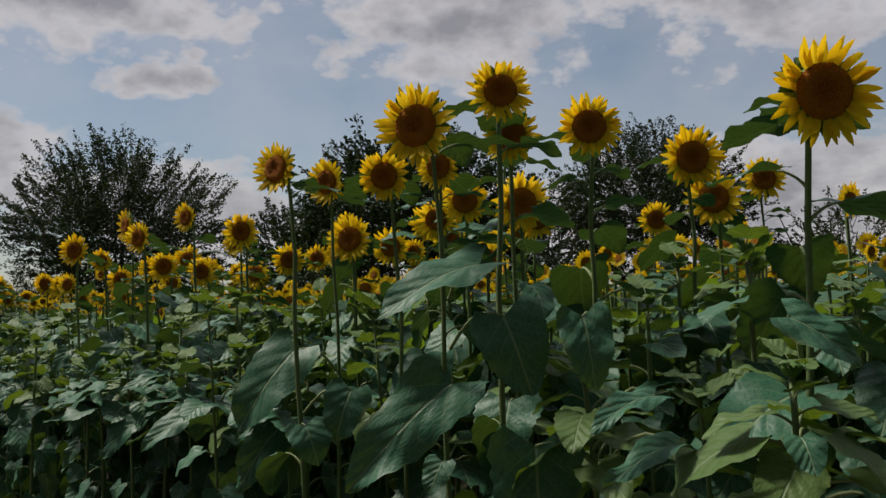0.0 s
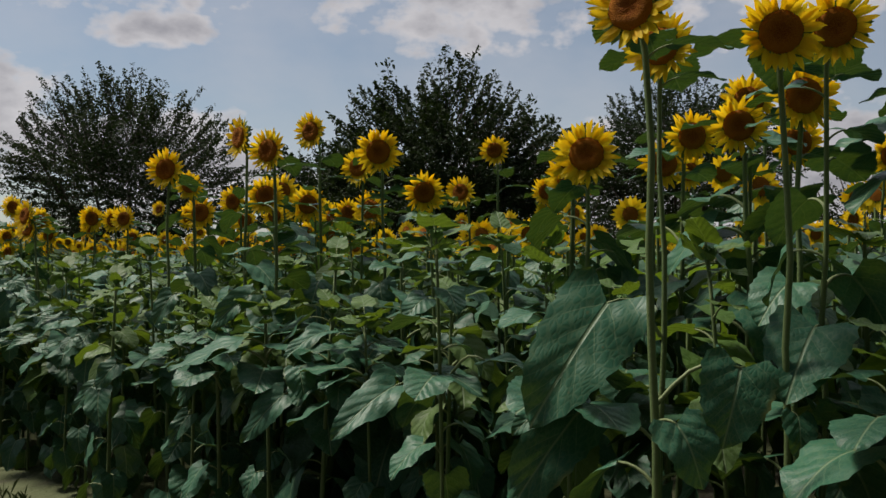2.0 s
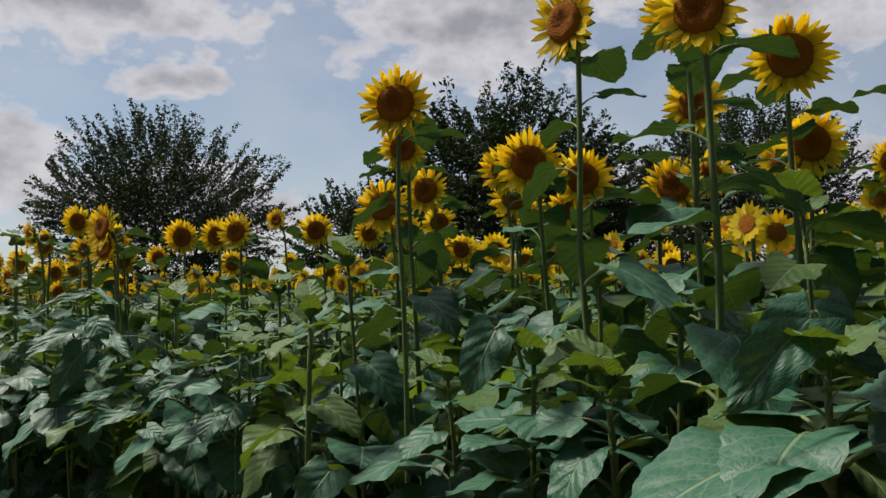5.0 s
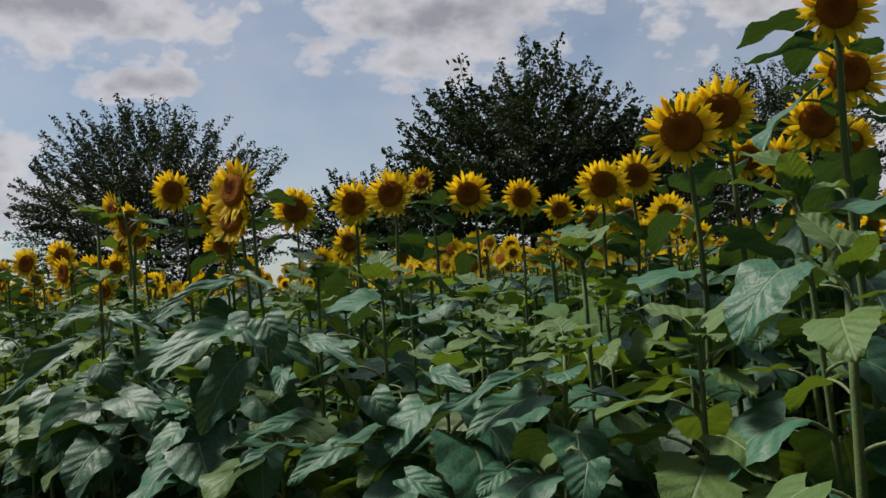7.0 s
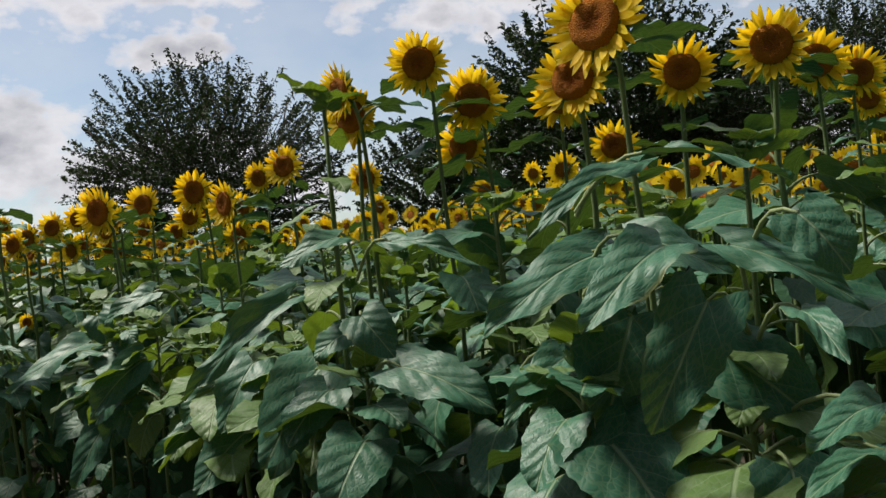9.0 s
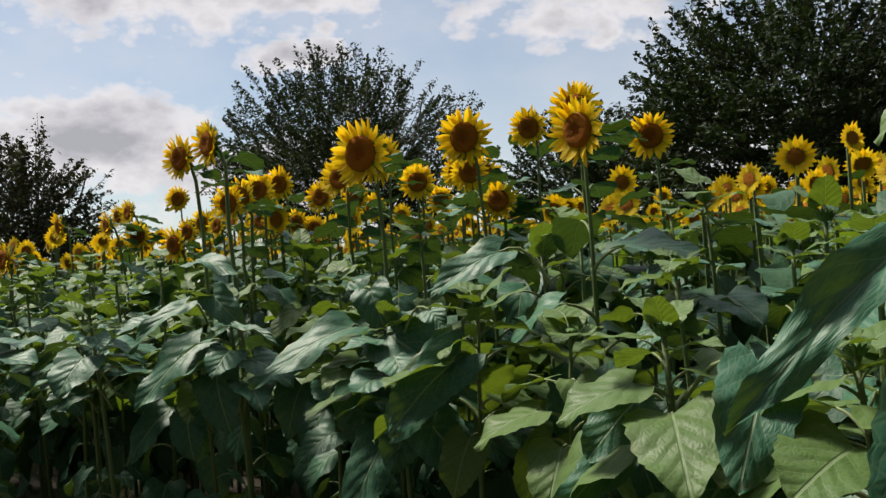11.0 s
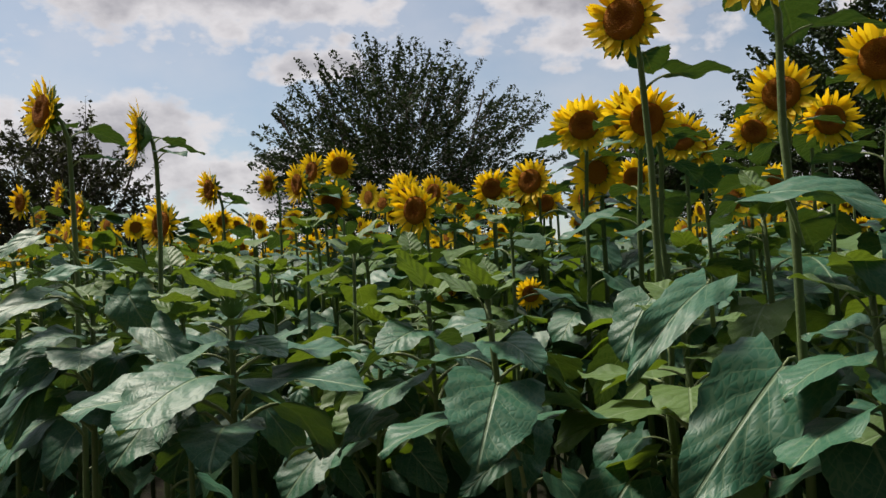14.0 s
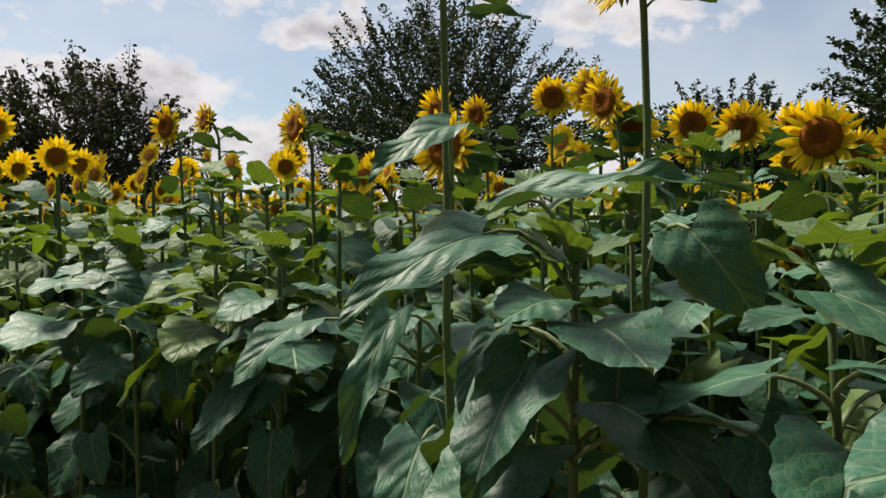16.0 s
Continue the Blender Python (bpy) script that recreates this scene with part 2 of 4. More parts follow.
def ground_material():
    m = Mat("field_ground")
    ob = m.n("ShaderNodeTexCoord").outputs["Object"]
    big, mid, fine = m.noise(ob, 0.35, 4.0), m.noise(ob, 2.4, 5.0), m.noise(ob, 28.0, 4.0)
    soil = m.mix(mid, (0.038, 0.030, 0.022), (0.088, 0.068, 0.048))
    turf = m.mix(fine, (0.050, 0.070, 0.022), (0.110, 0.120, 0.050))
    col = m.mix(m.ramp(m.math("ADD", big, m.math("MULTIPLY", mid, 0.5)), 0.66, 0.82), soil, turf)
    p = m.n("ShaderNodeBsdfPrincipled", Base_Color=col, Roughness=0.92, Normal=m.bump(m.math("ADD", mid, fine), 0.7, 0.04))
    return m.out(p.outputs[0])


GROUND = ground_material()

# ---- plan ----
# s runs along the walk, n into the field; the ground falls gently along s.
ALONG, INTO = Vector((-0.69, 0.724)).normalized(), Vector((0.724, 0.69)).normalized()


def fall(s):
    return -0.040 * min(max(s, -12.0), 14.0)


def plan(s, n):
    # the two directions, laid out on the ground
    det = -0.69 * 0.69 - 0.724 * 0.724
    x, y = (0.69 * s - 0.724 * n) / det, (-0.724 * s - 0.69 * n) / det
    return x, y


def spot(s, n, h=0.0):
    x, y = plan(s, n)
    return Vector((x, y, fall(s) + h))


def edge(s):
    """How far into the plan the first row of plants stands."""
    a = min(max((s - 13.2) / 1.8, 0.0), 1.0)
    a = a * a * (3 - 2 * a)
    return 2.05 - 1.15 * a - 0.38 * min(max(0.0, s - 15.0), 2.2) - 0.20 * min(max(0.0, s - 17.2), 9.0)


# ---- shapes ----


def link(name, mesh, mats, parent=None):
    ob = new(name, mesh)
    for mt in mats:
        if mt.name not in mesh.materials:
            mesh.materials.append(mt)
    if parent is not None:
        ob.parent = parent
    return ob


def mesh_of(name, verts, faces, mats, index=None, uvs=None, smooth=True):
    me = bpy.data.meshes.new(name)
    me.from_pydata([tuple(v) for v in verts], [], faces)
    for mt in mats:
        me.materials.append(mt)
    if index is not None:
        me.polygons.foreach_set("material_index", index)
    if smooth:
        me.polygons.foreach_set("use_smooth", [True] * len(me.polygons))
    if uvs is not None:
        layer = me.uv_layers.new(name="UVMap")
        co = np.array([uvs[l.vertex_index] for l in me.loops], dtype=np.float32)
        layer.data.foreach_set("uv", co.ravel())
    me.update()
    return me


def tube(pts, radii, sides=7, twist=0.0):
    """Verts and faces of a round tube along pts."""
    verts, faces = [], []
    pts = [Vector(p) for p in pts]
    for i, p in enumerate(pts):
        t = (pts[min(i + 1, len(pts) - 1)] - pts[max(i - 1, 0)]).normalized()
        a = t.cross(Vector((0.31, 0.95, 0.05))).normalized()
        b = t.cross(a)
        for k in range(sides):
            g = 2 * math.pi * k / sides + twist
            verts.append(p + (a * math.cos(g) + b * math.sin(g)) * radii[i])
        if i:
            o = (i - 1) * sides
            for k in range(sides):
                faces.append((o + k, o + (k + 1) % sides, o + sides + (k + 1) % sides, o + sides + k))
    faces.append(tuple(range(len(verts) - sides, len(verts))))
    return verts, faces


def leaf_shape(rng, droop0, droop1, fold, rows=17, cols=7, stalk=0.55, width=0.95):
    """A heart-shaped toothed blade one unit long on a curved stalk. Returns verts, faces, slots, uvs."""
    verts, faces, slots, uvs = [], [], [], []
    # stalk: out and up from the stem, levelling at the blade
    pts, a = [Vector((0, 0, 0))], radians(48)
    for i in range(5):
        pts.append(pts[-1] + Vector((0, math.cos(a), math.sin(a))) * stalk / 5)
        a -= radians(48 + droop0 * 0.6) / 5
    if stalk > 0.05:
        tv, tf = tube(pts, [0.030, 0.026, 0.023, 0.021, 0.019, 0.016], 5)
        verts += tv
        uvs += [(0.5, 0.0)] * len(tv)
        faces += tf
        slots += [1] * len(tf)
    o = len(verts)
    at, ang = pts[-1], -radians(droop0)
    spine = [(at, ang)]
    for i in range(rows - 1):
        ang -= radians(droop1) / (rows - 1) * (1.5 if i < rows / 2 else 0.5)
        at = at + Vector((0, math.cos(ang), math.sin(ang))) / (rows - 1)
        spine.append((at, ang))
    ph, ph2 = rng.uniform(0, 6.28), rng.uniform(0, 6.28)
    side_curl = rng.uniform(-0.06, 0.10)
    for i, (c, g) in enumerate(spine):
        v = i / (rows - 1)
        half = 0.5 * width * (1 - v) ** 0.78 * (1 + 1.05 * v) * 0.95
        half = max(half, 0.004)
        tooth = (0.72 if i == 0 else 0.93 if i == 1 else 1) + (0.045 if i % 2 else -0.025) + rng.uniform(-0.02, 0.02)
        along, up = Vector((0, math.cos(g), math.sin(g))), Vector((0, -math.sin(g), math.cos(g)))
        for k in range(cols):
            q = 2 * k / (cols - 1) - 1
            x = q * half * (tooth if abs(q) > 0.9 else 1.0)
            back = 0.26 * (abs(q) ** 1.3 - 0.55 * abs(q) ** 5) * (1 - v) ** 2.4 * 1.3
            lift = fold * abs(x) - 0.55 * fold * x * x / max(half, 0.05)
            lift += 0.042 * math.sin(9 * v + ph) * abs(q) ** 1.5 + 0.030 * math.sin(15 * v + ph2 + (2 if q > 0 else 0)) * q * q
            lift += side_curl * q * half
            lift += 0.010 * math.cos(v * 34) * (1 - abs(q)) * (abs(q) > 0.1)
            verts.append(c + Vector((x, 0, 0)) - along * back + up * lift)
            uvs.append((0.5 + 0.5 * q * min(1, half / 0.35), v))
    for i in range(rows - 1):
        for k in range(cols - 1):
            a0 = o + i * cols + k
            faces.append((a0, a0 + 1, a0 + cols + 1, a0 + cols))
            slots.append(0)
    return verts, faces, slots, uvs


rng = random.Random(7)
# from flat (young, high up) to hanging (old, low down)
LEAF_KINDS = ((0, 16, 0.24), (6, 26, 0.24), (18, 36, 0.22), (38, 36, 0.22), (54, 28, 0.18), (66, 20, 0.16), (76, 12, 0.14))
LEAVES, LEAVES_YOUNG = [], []
for d0, d1, fo in LEAF_KINDS:
    for store, mt, wid in ((LEAVES, LEAF, 0.98), (LEAVES_YOUNG, YOUNG, 0.84)):
        trio = []
        for k in range(3):
            v, f, sl, uv = leaf_shape(rng, d0 + rng.uniform(-6, 6), d1 + rng.uniform(-8, 8), fo * rng.uniform(0.6, 1.3), width=wid * rng.uniform(0.9, 1.08))
            trio.append(mesh_of("leaf", v, f, [mt, RIB], sl, uv))
        store.append(trio)


def petal_mesh(rng):
    """One ray floret, 1 long, lying along +x and lifted a little towards +z."""
    verts, faces = [], []
    curl, side = rng.uniform(-0.10, 0.28), rng.uniform(-0.16, 0.16)
    for i, (x, w) in enumerate(((0.0, 0.07), (0.25, 0.125), (0.55, 0.135), (0.82, 0.085), (1.0, 0.008))):
        z = 0.16 * x + curl * x * x * (1.4 if x > 0.7 else 0.8)
        y = side * x * x
        verts += [(x, y - w, z + 0.03), (x, y, z), (x, y + w, z + 0.03)]
        if i:
            a = (i - 1) * 3
            faces += [(a, a + 1, a + 4, a + 3), (a + 1, a + 2, a + 5, a + 4)]
    return mesh_of("petal", verts, faces, [PETAL])


PETALS = [petal_mesh(rng) for _ in range(7)]


def disc_mesh():
    verts, faces, sides = [], [], 28
    rings = ((0.068, -0.014), (0.070, 0.002), (0.061, 0.012), (0.047, 0.0155), (0.031, 0.014), (0.015, 0.010))
    for i, (r, z) in enumerate(rings):
        for k in range(sides):
            g = 2 * math.pi * k / sides
            w = 1 + 0.03 * math.sin(k * 2.4 + i)
            verts.append((r * w * math.cos(g), r * w * math.sin(g), z + 0.0015 * math.sin(k * 5.1 + i * 2)))
        if i:
            o = (i - 1) * sides
            faces += [(o + k, o + (k + 1) % sides, o + sides + (k + 1) % sides, o + sides + k) for k in range(sides)]
    verts.append((0, 0, 0.009))
    o = (len(rings) - 1) * sides
    faces += [(o + k, o + (k + 1) % sides, len(verts) - 1) for k in range(sides)]
    return mesh_of("disc", verts, faces, [DISC])


def calyx_mesh(rng, closed=False):
    """The green back of a head with its pointed bracts; closed: a bud."""
    verts, faces, sides = [], [], 14
    prof = ((0.012, -0.062), (0.034, -0.050), (0.060, -0.030), (0.074, -0.012), (0.072, 0.0))
    if closed:
        prof = ((0.012, -0.062), (0.036, -0.050), (0.052, -0.028), (0.050, -0.004), (0.026, 0.012))
    for i, (r, z) in enumerate(prof):
        verts += [(r * math.cos(6.2832 * k / sides), r * math.sin(6.2832 * k / sides), z) for k in range(sides)]
        if i:
            o = (i - 1) * sides
            faces += [(o + k, o + (k + 1) % sides, o + sides + (k + 1) % sides, o + sides + k) for k in range(sides)]
    faces.append(tuple(range(len(verts) - sides, len(verts))))
    # bracts grow out of the cup's own rings
    for ring in ((1, 2, 3) if closed else (2, 3)):
        for k in range(sides):
            a0, a1 = ring * sides + k, ring * sides + (k + 1) % sides
            mid = (Vector(verts[a0]) + Vector(verts[a1])) / 2
            d = Vector((mid.x, mid.y, 0)).normalized()
            t = Vector((-d.y, d.x, 0))
            out, up = (rng.uniform(0.012, 0.024), 0.034) if closed else (rng.uniform(0.035, 0.055), rng.uniform(-0.02, 0.012))
            b = len(verts)
            verts += [tuple(mid + d * out * 0.6 - t * 0.012 + Vector((0, 0, up * 0.5))), tuple(mid + d * out * 0.6 + t * 0.012 + Vector((0, 0, up * 0.5))),
                      tuple(mid + d * out + Vector((0, 0, up)))]
            faces += [(a0, a1, b + 1, b), (b, b + 1, b + 2)]
    return mesh_of("calyx", verts, faces, [CALYX])


DISC_MESH = disc_mesh()
CALYXES = [calyx_mesh(rng) for _ in range(3)]
BUDS = [calyx_mesh(rng, True) for _ in range(3)]


def petal_poses(rng, count):
    """Places of the ray florets round a disc of radius 0.07: two uneven rings."""
    out = []
    for ring in range(2):
        for k in range(count):
            g = 6.2832 * (k + 0.5 * ring) / count + rng.uniform(-0.09, 0.09)
            ln = rng.uniform(0.062, 0.086) * (1.0 if ring else 0.86)
            tip = rng.uniform(-10, 14) + (8 if ring == 0 else -3)
            m = (Matrix.Rotation(g, 4, "Z") @ Matrix.Translation((0.064, 0, -0.002 - 0.005 * ring))
                 @ Matrix.Rotation(radians(-tip), 4, "Y") @ Matrix.Rotation(rng.uniform(-0.3, 0.3), 4, "X")
                 @ Matrix.Diagonal((ln, 0.078, 0.050, 1)))
            out.append((m, rng.randrange(len(PETALS))))
    return out


def ring_mesh(rng):
    """All ray florets of a head that is only seen from afar, as one ruff."""
    verts, faces = [], []
    for m, k in petal_poses(rng, 22):
        o = len(verts)
        verts += [m @ v.co for v in PETALS[k].vertices]
        faces += [tuple(o + i for i in p.vertices) for p in PETALS[k].polygons]
    return mesh_of("petals", verts, faces, [PETAL])


RUFFS = [ring_mesh(rng) for _ in range(6)]


def flower_head(parent, rng, m, each_petal):
    disc_back = link("flower_head", CALYXES[rng.randrange(3)], [CALYX], parent)
    disc_back.matrix_basis = m
    tagged(disc_back, "green calyx under the flower")
    d = link("disc", DISC_MESH, [DISC], disc_back)
    tagged(d, "reddish brown seed disc")
    if each_petal:
        for pm, k in petal_poses(rng, 23):
            q = link("petal", PETALS[k], [PETAL], disc_back)
            q.matrix_basis = pm
    else:
        tagged(link("petals", RUFFS[rng.randrange(6)], [PETAL], disc_back), "ruff of yellow petals")
    return disc_back


def face_pose(at, toward, up, size, spin):
    z = Vector(toward).normalized()
    x = Vector((0, 0, 1)).cross(z).normalized()
    y = z.cross(x)
    m = Matrix((x, y, z)).transposed().to_4x4()
    return Matrix.Translation(at) @ m @ Matrix.Rotation(spin, 4, "Z") @ Matrix.Scale(size / 0.25, 4)


def stem_mesh(pts, thick):
    n = len(pts)
    v, f = tube(pts, [thick * (1.0 - 0.45 * i / (n - 1)) for i in range(n)], 8)
    return mesh_of("stem", v, f, [STEM])


def leaves_on(plant, rng, path, count, size, young, lowest=0.22, top=0.9, face=None):
    """Leaves in a spiral up the stem, path(f) -> place."""
    turn = rng.uniform(0, 6.28)
    for i in range(count):
        f = lowest + (top - lowest) * (i + rng.uniform(-0.25, 0.25)) / max(1, count - 1)
        f = min(max(f, 0.05), 0.97)
        turn += radians(137.5) + rng.uniform(-0.35, 0.35)
        if face is not None and f > 0.62 and math.cos(turn + 1.571 - face) > 0.25:
            turn += math.pi         # the highest leaves stand behind the flower
        kind = min(6, max(0, int(5.6 * (1.12 - f / max(top, 0.75)) + rng.uniform(-0.9, 1.4))))
        e = (f - lowest) / (top - lowest)
        big = size * (1.08 - 0.50 * e * e - 0.18 * (1 - e) ** 3) * rng.uniform(0.8, 1.15)
        pool = LEAVES_YOUNG if young and f > 0.62 else LEAVES
        lf = link("leaf", pool[kind][rng.randrange(3)], [], plant)
        lf.matrix_basis = (Matrix.Translation(path(f)) @ Matrix.Rotation(turn, 4, "Z") @ Matrix.Rotation(rng.uniform(-0.35, 0.35), 4, "Y")
                           @ Matrix.Rotation(rng.uniform(-0.15, 0.15), 4, "X") @ Matrix.Diagonal((big * rng.uniform(0.88, 1.1), big, big, 1)))


def lerp_path(pts):
    def at(f):
        g = f * (len(pts) - 1)
        i = min(int(g), len(pts) - 2)
        return pts[i].lerp(pts[i + 1], g - i)
    return at


def sunflower(s, n, h, size, turned, rng, each_petal, bare=False, inside=0.0):
    """A blooming plant whose disc is centred over (s, n) at height h."""
    face = radians(-97 - turned + rng.uniform(-8, 8))
    tip = Vector((math.cos(face), math.sin(face), rng.uniform(-0.10, 0.16))).normalized()
    head = spot(s, n, h)
    foot = head - Vector((tip.x, tip.y, 0)) * 0.08 + Vector((rng.uniform(-0.04, 0.07), rng.uniform(-0.03, 0.05), 0))
    sx = -0.69 * foot.x + 0.724 * foot.y
    foot.z = fall(sx)
    plant = new("sunflower")
    plant.location = foot
    k = size / 0.25
    end = head - foot - tip * 0.055 * k
    pts = [Vector((0, 0, -0.02))]
    for i in range(1, 9):
        f = i / 8
        pts.append(Vector((end.x * f ** 2.2 * 0.55, end.y * f ** 2.2 * 0.55, (h - 0.10) * f)) + Vector((rng.uniform(-1, 1), rng.uniform(-1, 1), 0)) * 0.010)
    pts.append(pts[-1].lerp(end, 0.5) + Vector((0, 0, 0.018)))
    pts.append(end)
    st = link("stem", stem_mesh(pts, 0.0118 * rng.uniform(0.85, 1.15)), [STEM], plant)
    tagged(st, "ribbed green stem")
    at, crown = lerp_path(pts), 1.60 / h
    leaves_on(plant, rng, at, (5 if bare else rng.randint(13, 16)) if inside < 0.5 else 8, rng.uniform(0.22, 0.29), False, 0.10 if inside < 0.5 else 0.45, 0.42 if bare else min(0.87, crown), face)
    for i in range(3):      # small leaves on the neck
        lf = link("leaf", LEAVES[i % 2][rng.randrange(3)], [], plant)
        lf.matrix_basis = (Matrix.Translation(at(min(0.85, crown) + 0.02 + 0.045 * i)) @ Matrix.Rotation(face + 0.5 + i * 1.05 + rng.uniform(-0.3, 0.3), 4, "Z")
                           @ Matrix.Scale(rng.uniform(0.11, 0.18), 4))
    flower_head(plant, rng, face_pose(head - foot, tip, None, size, rng.uniform(0, 6)), each_petal)
    tagged(plant, "blooming sunflower with yellow petals and broad green leaves" if size > 0.18 else "small sunflower just opening among the leaves",
           "sunflower", "sunflowers of the field")
    return plant


def rise(s):
    """The stand is a little taller towards the end of the walk."""
    return 0.16 * min(max((s - 10.5) / 2.5, 0.0), 1.0)


def green_plant(s, n, h, rng, lowest=0.10):
    """A plant that has not bloomed yet: pale top leaves round a closed bud."""
    h += rise(s) + 0.10
    plant = new("budding_sunflower")
    plant.location = spot(s, n)
    lean = Vector((rng.uniform(-0.07, 0.05), rng.uniform(-0.05, 0.05), 0))
    pts = [Vector((lean.x * (i / 8) ** 2, lean.y * (i / 8) ** 2, -0.02 + h * i / 8)) for i in range(9)]
    link("stem", stem_mesh(pts, 0.0115 * rng.uniform(0.8, 1.2)), [STEM], plant)
    leaves_on(plant, rng, lerp_path(pts), rng.randint(13, 16) - int(8 * (lowest - 0.10)), rng.uniform(0.19, 0.28), rng.random() < 0.4, lowest, 0.93)
    if lowest > 0.6:        # a few old leaves low on the stem
        leaves_on(plant, rng, lerp_path(pts), 7, rng.uniform(0.18, 0.24), False, 0.12, 0.5)
    for i in range(5):      # the tuft at the tip
        lf = link("leaf", LEAVES_YOUNG[rng.randrange(2)][rng.randrange(3)], [], plant)
        lf.matrix_basis = (Matrix.Translation(pts[-1] - Vector((0, 0, 0.02 * i))) @ Matrix.Rotation(i * 2.4 + rng.uniform(0, 1), 4, "Z")
                           @ Matrix.Rotation(rng.uniform(0.2, 0.9), 4, "X") @ Matrix.Scale(rng.uniform(0.08, 0.14), 4))
    b = link("bud", BUDS[rng.randrange(3)], [CALYX], plant)
    b.matrix_basis = Matrix.Translation(pts[-1] + Vector((0, 0, 0.02))) @ Matrix.Rotation(rng.uniform(-0.5, 0.5), 4, "X") @ Matrix.Scale(rng.uniform(0.30, 0.5), 4)
    tagged(plant, "unopened sunflower plant with pale green top leaves", "sunflower", "budding sunflowers of the field")
    return plant


def set_leaf(plant, base, tip, width, rng):
    """One leaf of a plant that hangs from base to tip, with its stalk back to the stem."""
    base, tip = Vector(base) - plant.location, Vector(tip) - plant.location
    y = (tip - base).normalized()
    level = 1.0 - min(1.0, abs(y.z) * 1.6)        # a level blade turns its face to the sky
    z = Vector((-0.10, -0.85 + 0.60 * level, 0.52 + 0.42 * level))
    z = (z - y * z.dot(y)).normalized()
    x = y.cross(z)
    size = (tip - base).length * 1.04
    m = Matrix.Translation(base) @ Matrix((x, y, z)).transposed().to_4x4() @ Matrix.Diagonal((width * 0.9, size, size, 1))
    v, f, sl, uv = leaf_shape(rng, -16, 34, 0.16 + rng.uniform(-0.05, 0.08), rows=17, cols=9, stalk=0.0, width=1.0)
    v = [m @ p for p in v]
    stem = Vector((0, 0, max(0.1, base.z - 0.10)))
    out = base - stem
    pts = [stem + out * k / 5 + Vector((0, 0, 0.05 * math.sin(math.pi * k / 5))) for k in range(6)]
    tv, tf = tube(pts, [0.006, 0.0055, 0.005, 0.0045, 0.004, 0.0035], 6)
    o = len(v)
    v += tv
    uv += [(0.5, 0.0)] * len(tv)
    f += [tuple(o + i for i in q) for q in tf]
    sl += [1] * len(tf)
    link("leaf", mesh_of("leaf", v, f, [LEAF, RIB], sl, uv), [], plant)


# ---- ground ----


def make_ground():
    ticks = sorted({round(v, 2) for v in [*np.arange(-12, 40.1, 1.0), -600, -250, -120, -60, -30, 60, 90, 150, 300, 700]})
    deep = sorted({round(v, 2) for v in [*np.arange(-4, 4.1, 0.5), *np.arange(5, 30, 3), -600, -200, -80, -30, -12, 40, 70, 150, 300, 700]})
    verts, faces, w = [], [], len(deep)
    for i, s in enumerate(ticks):
        for j, n in enumerate(deep):
            p = spot(s, n)
            near = abs(s) < 45 and abs(n) < 30
            verts.append((p.x, p.y, p.z + (noise.noise(Vector((s * 0.9, n * 1.3, 0))) * 0.03 if near else 0)))
            if i and j:
                a = (i - 1) * w + j - 1
                faces.append((a, a + w, a + w + 1, a + 1))
    g = link("ground", mesh_of("ground", verts, faces, [GROUND]), [GROUND])
    tagged(g, "bare brown soil with patches of short grass", "ground", kind="structure")


make_ground()

# ---- trees ----


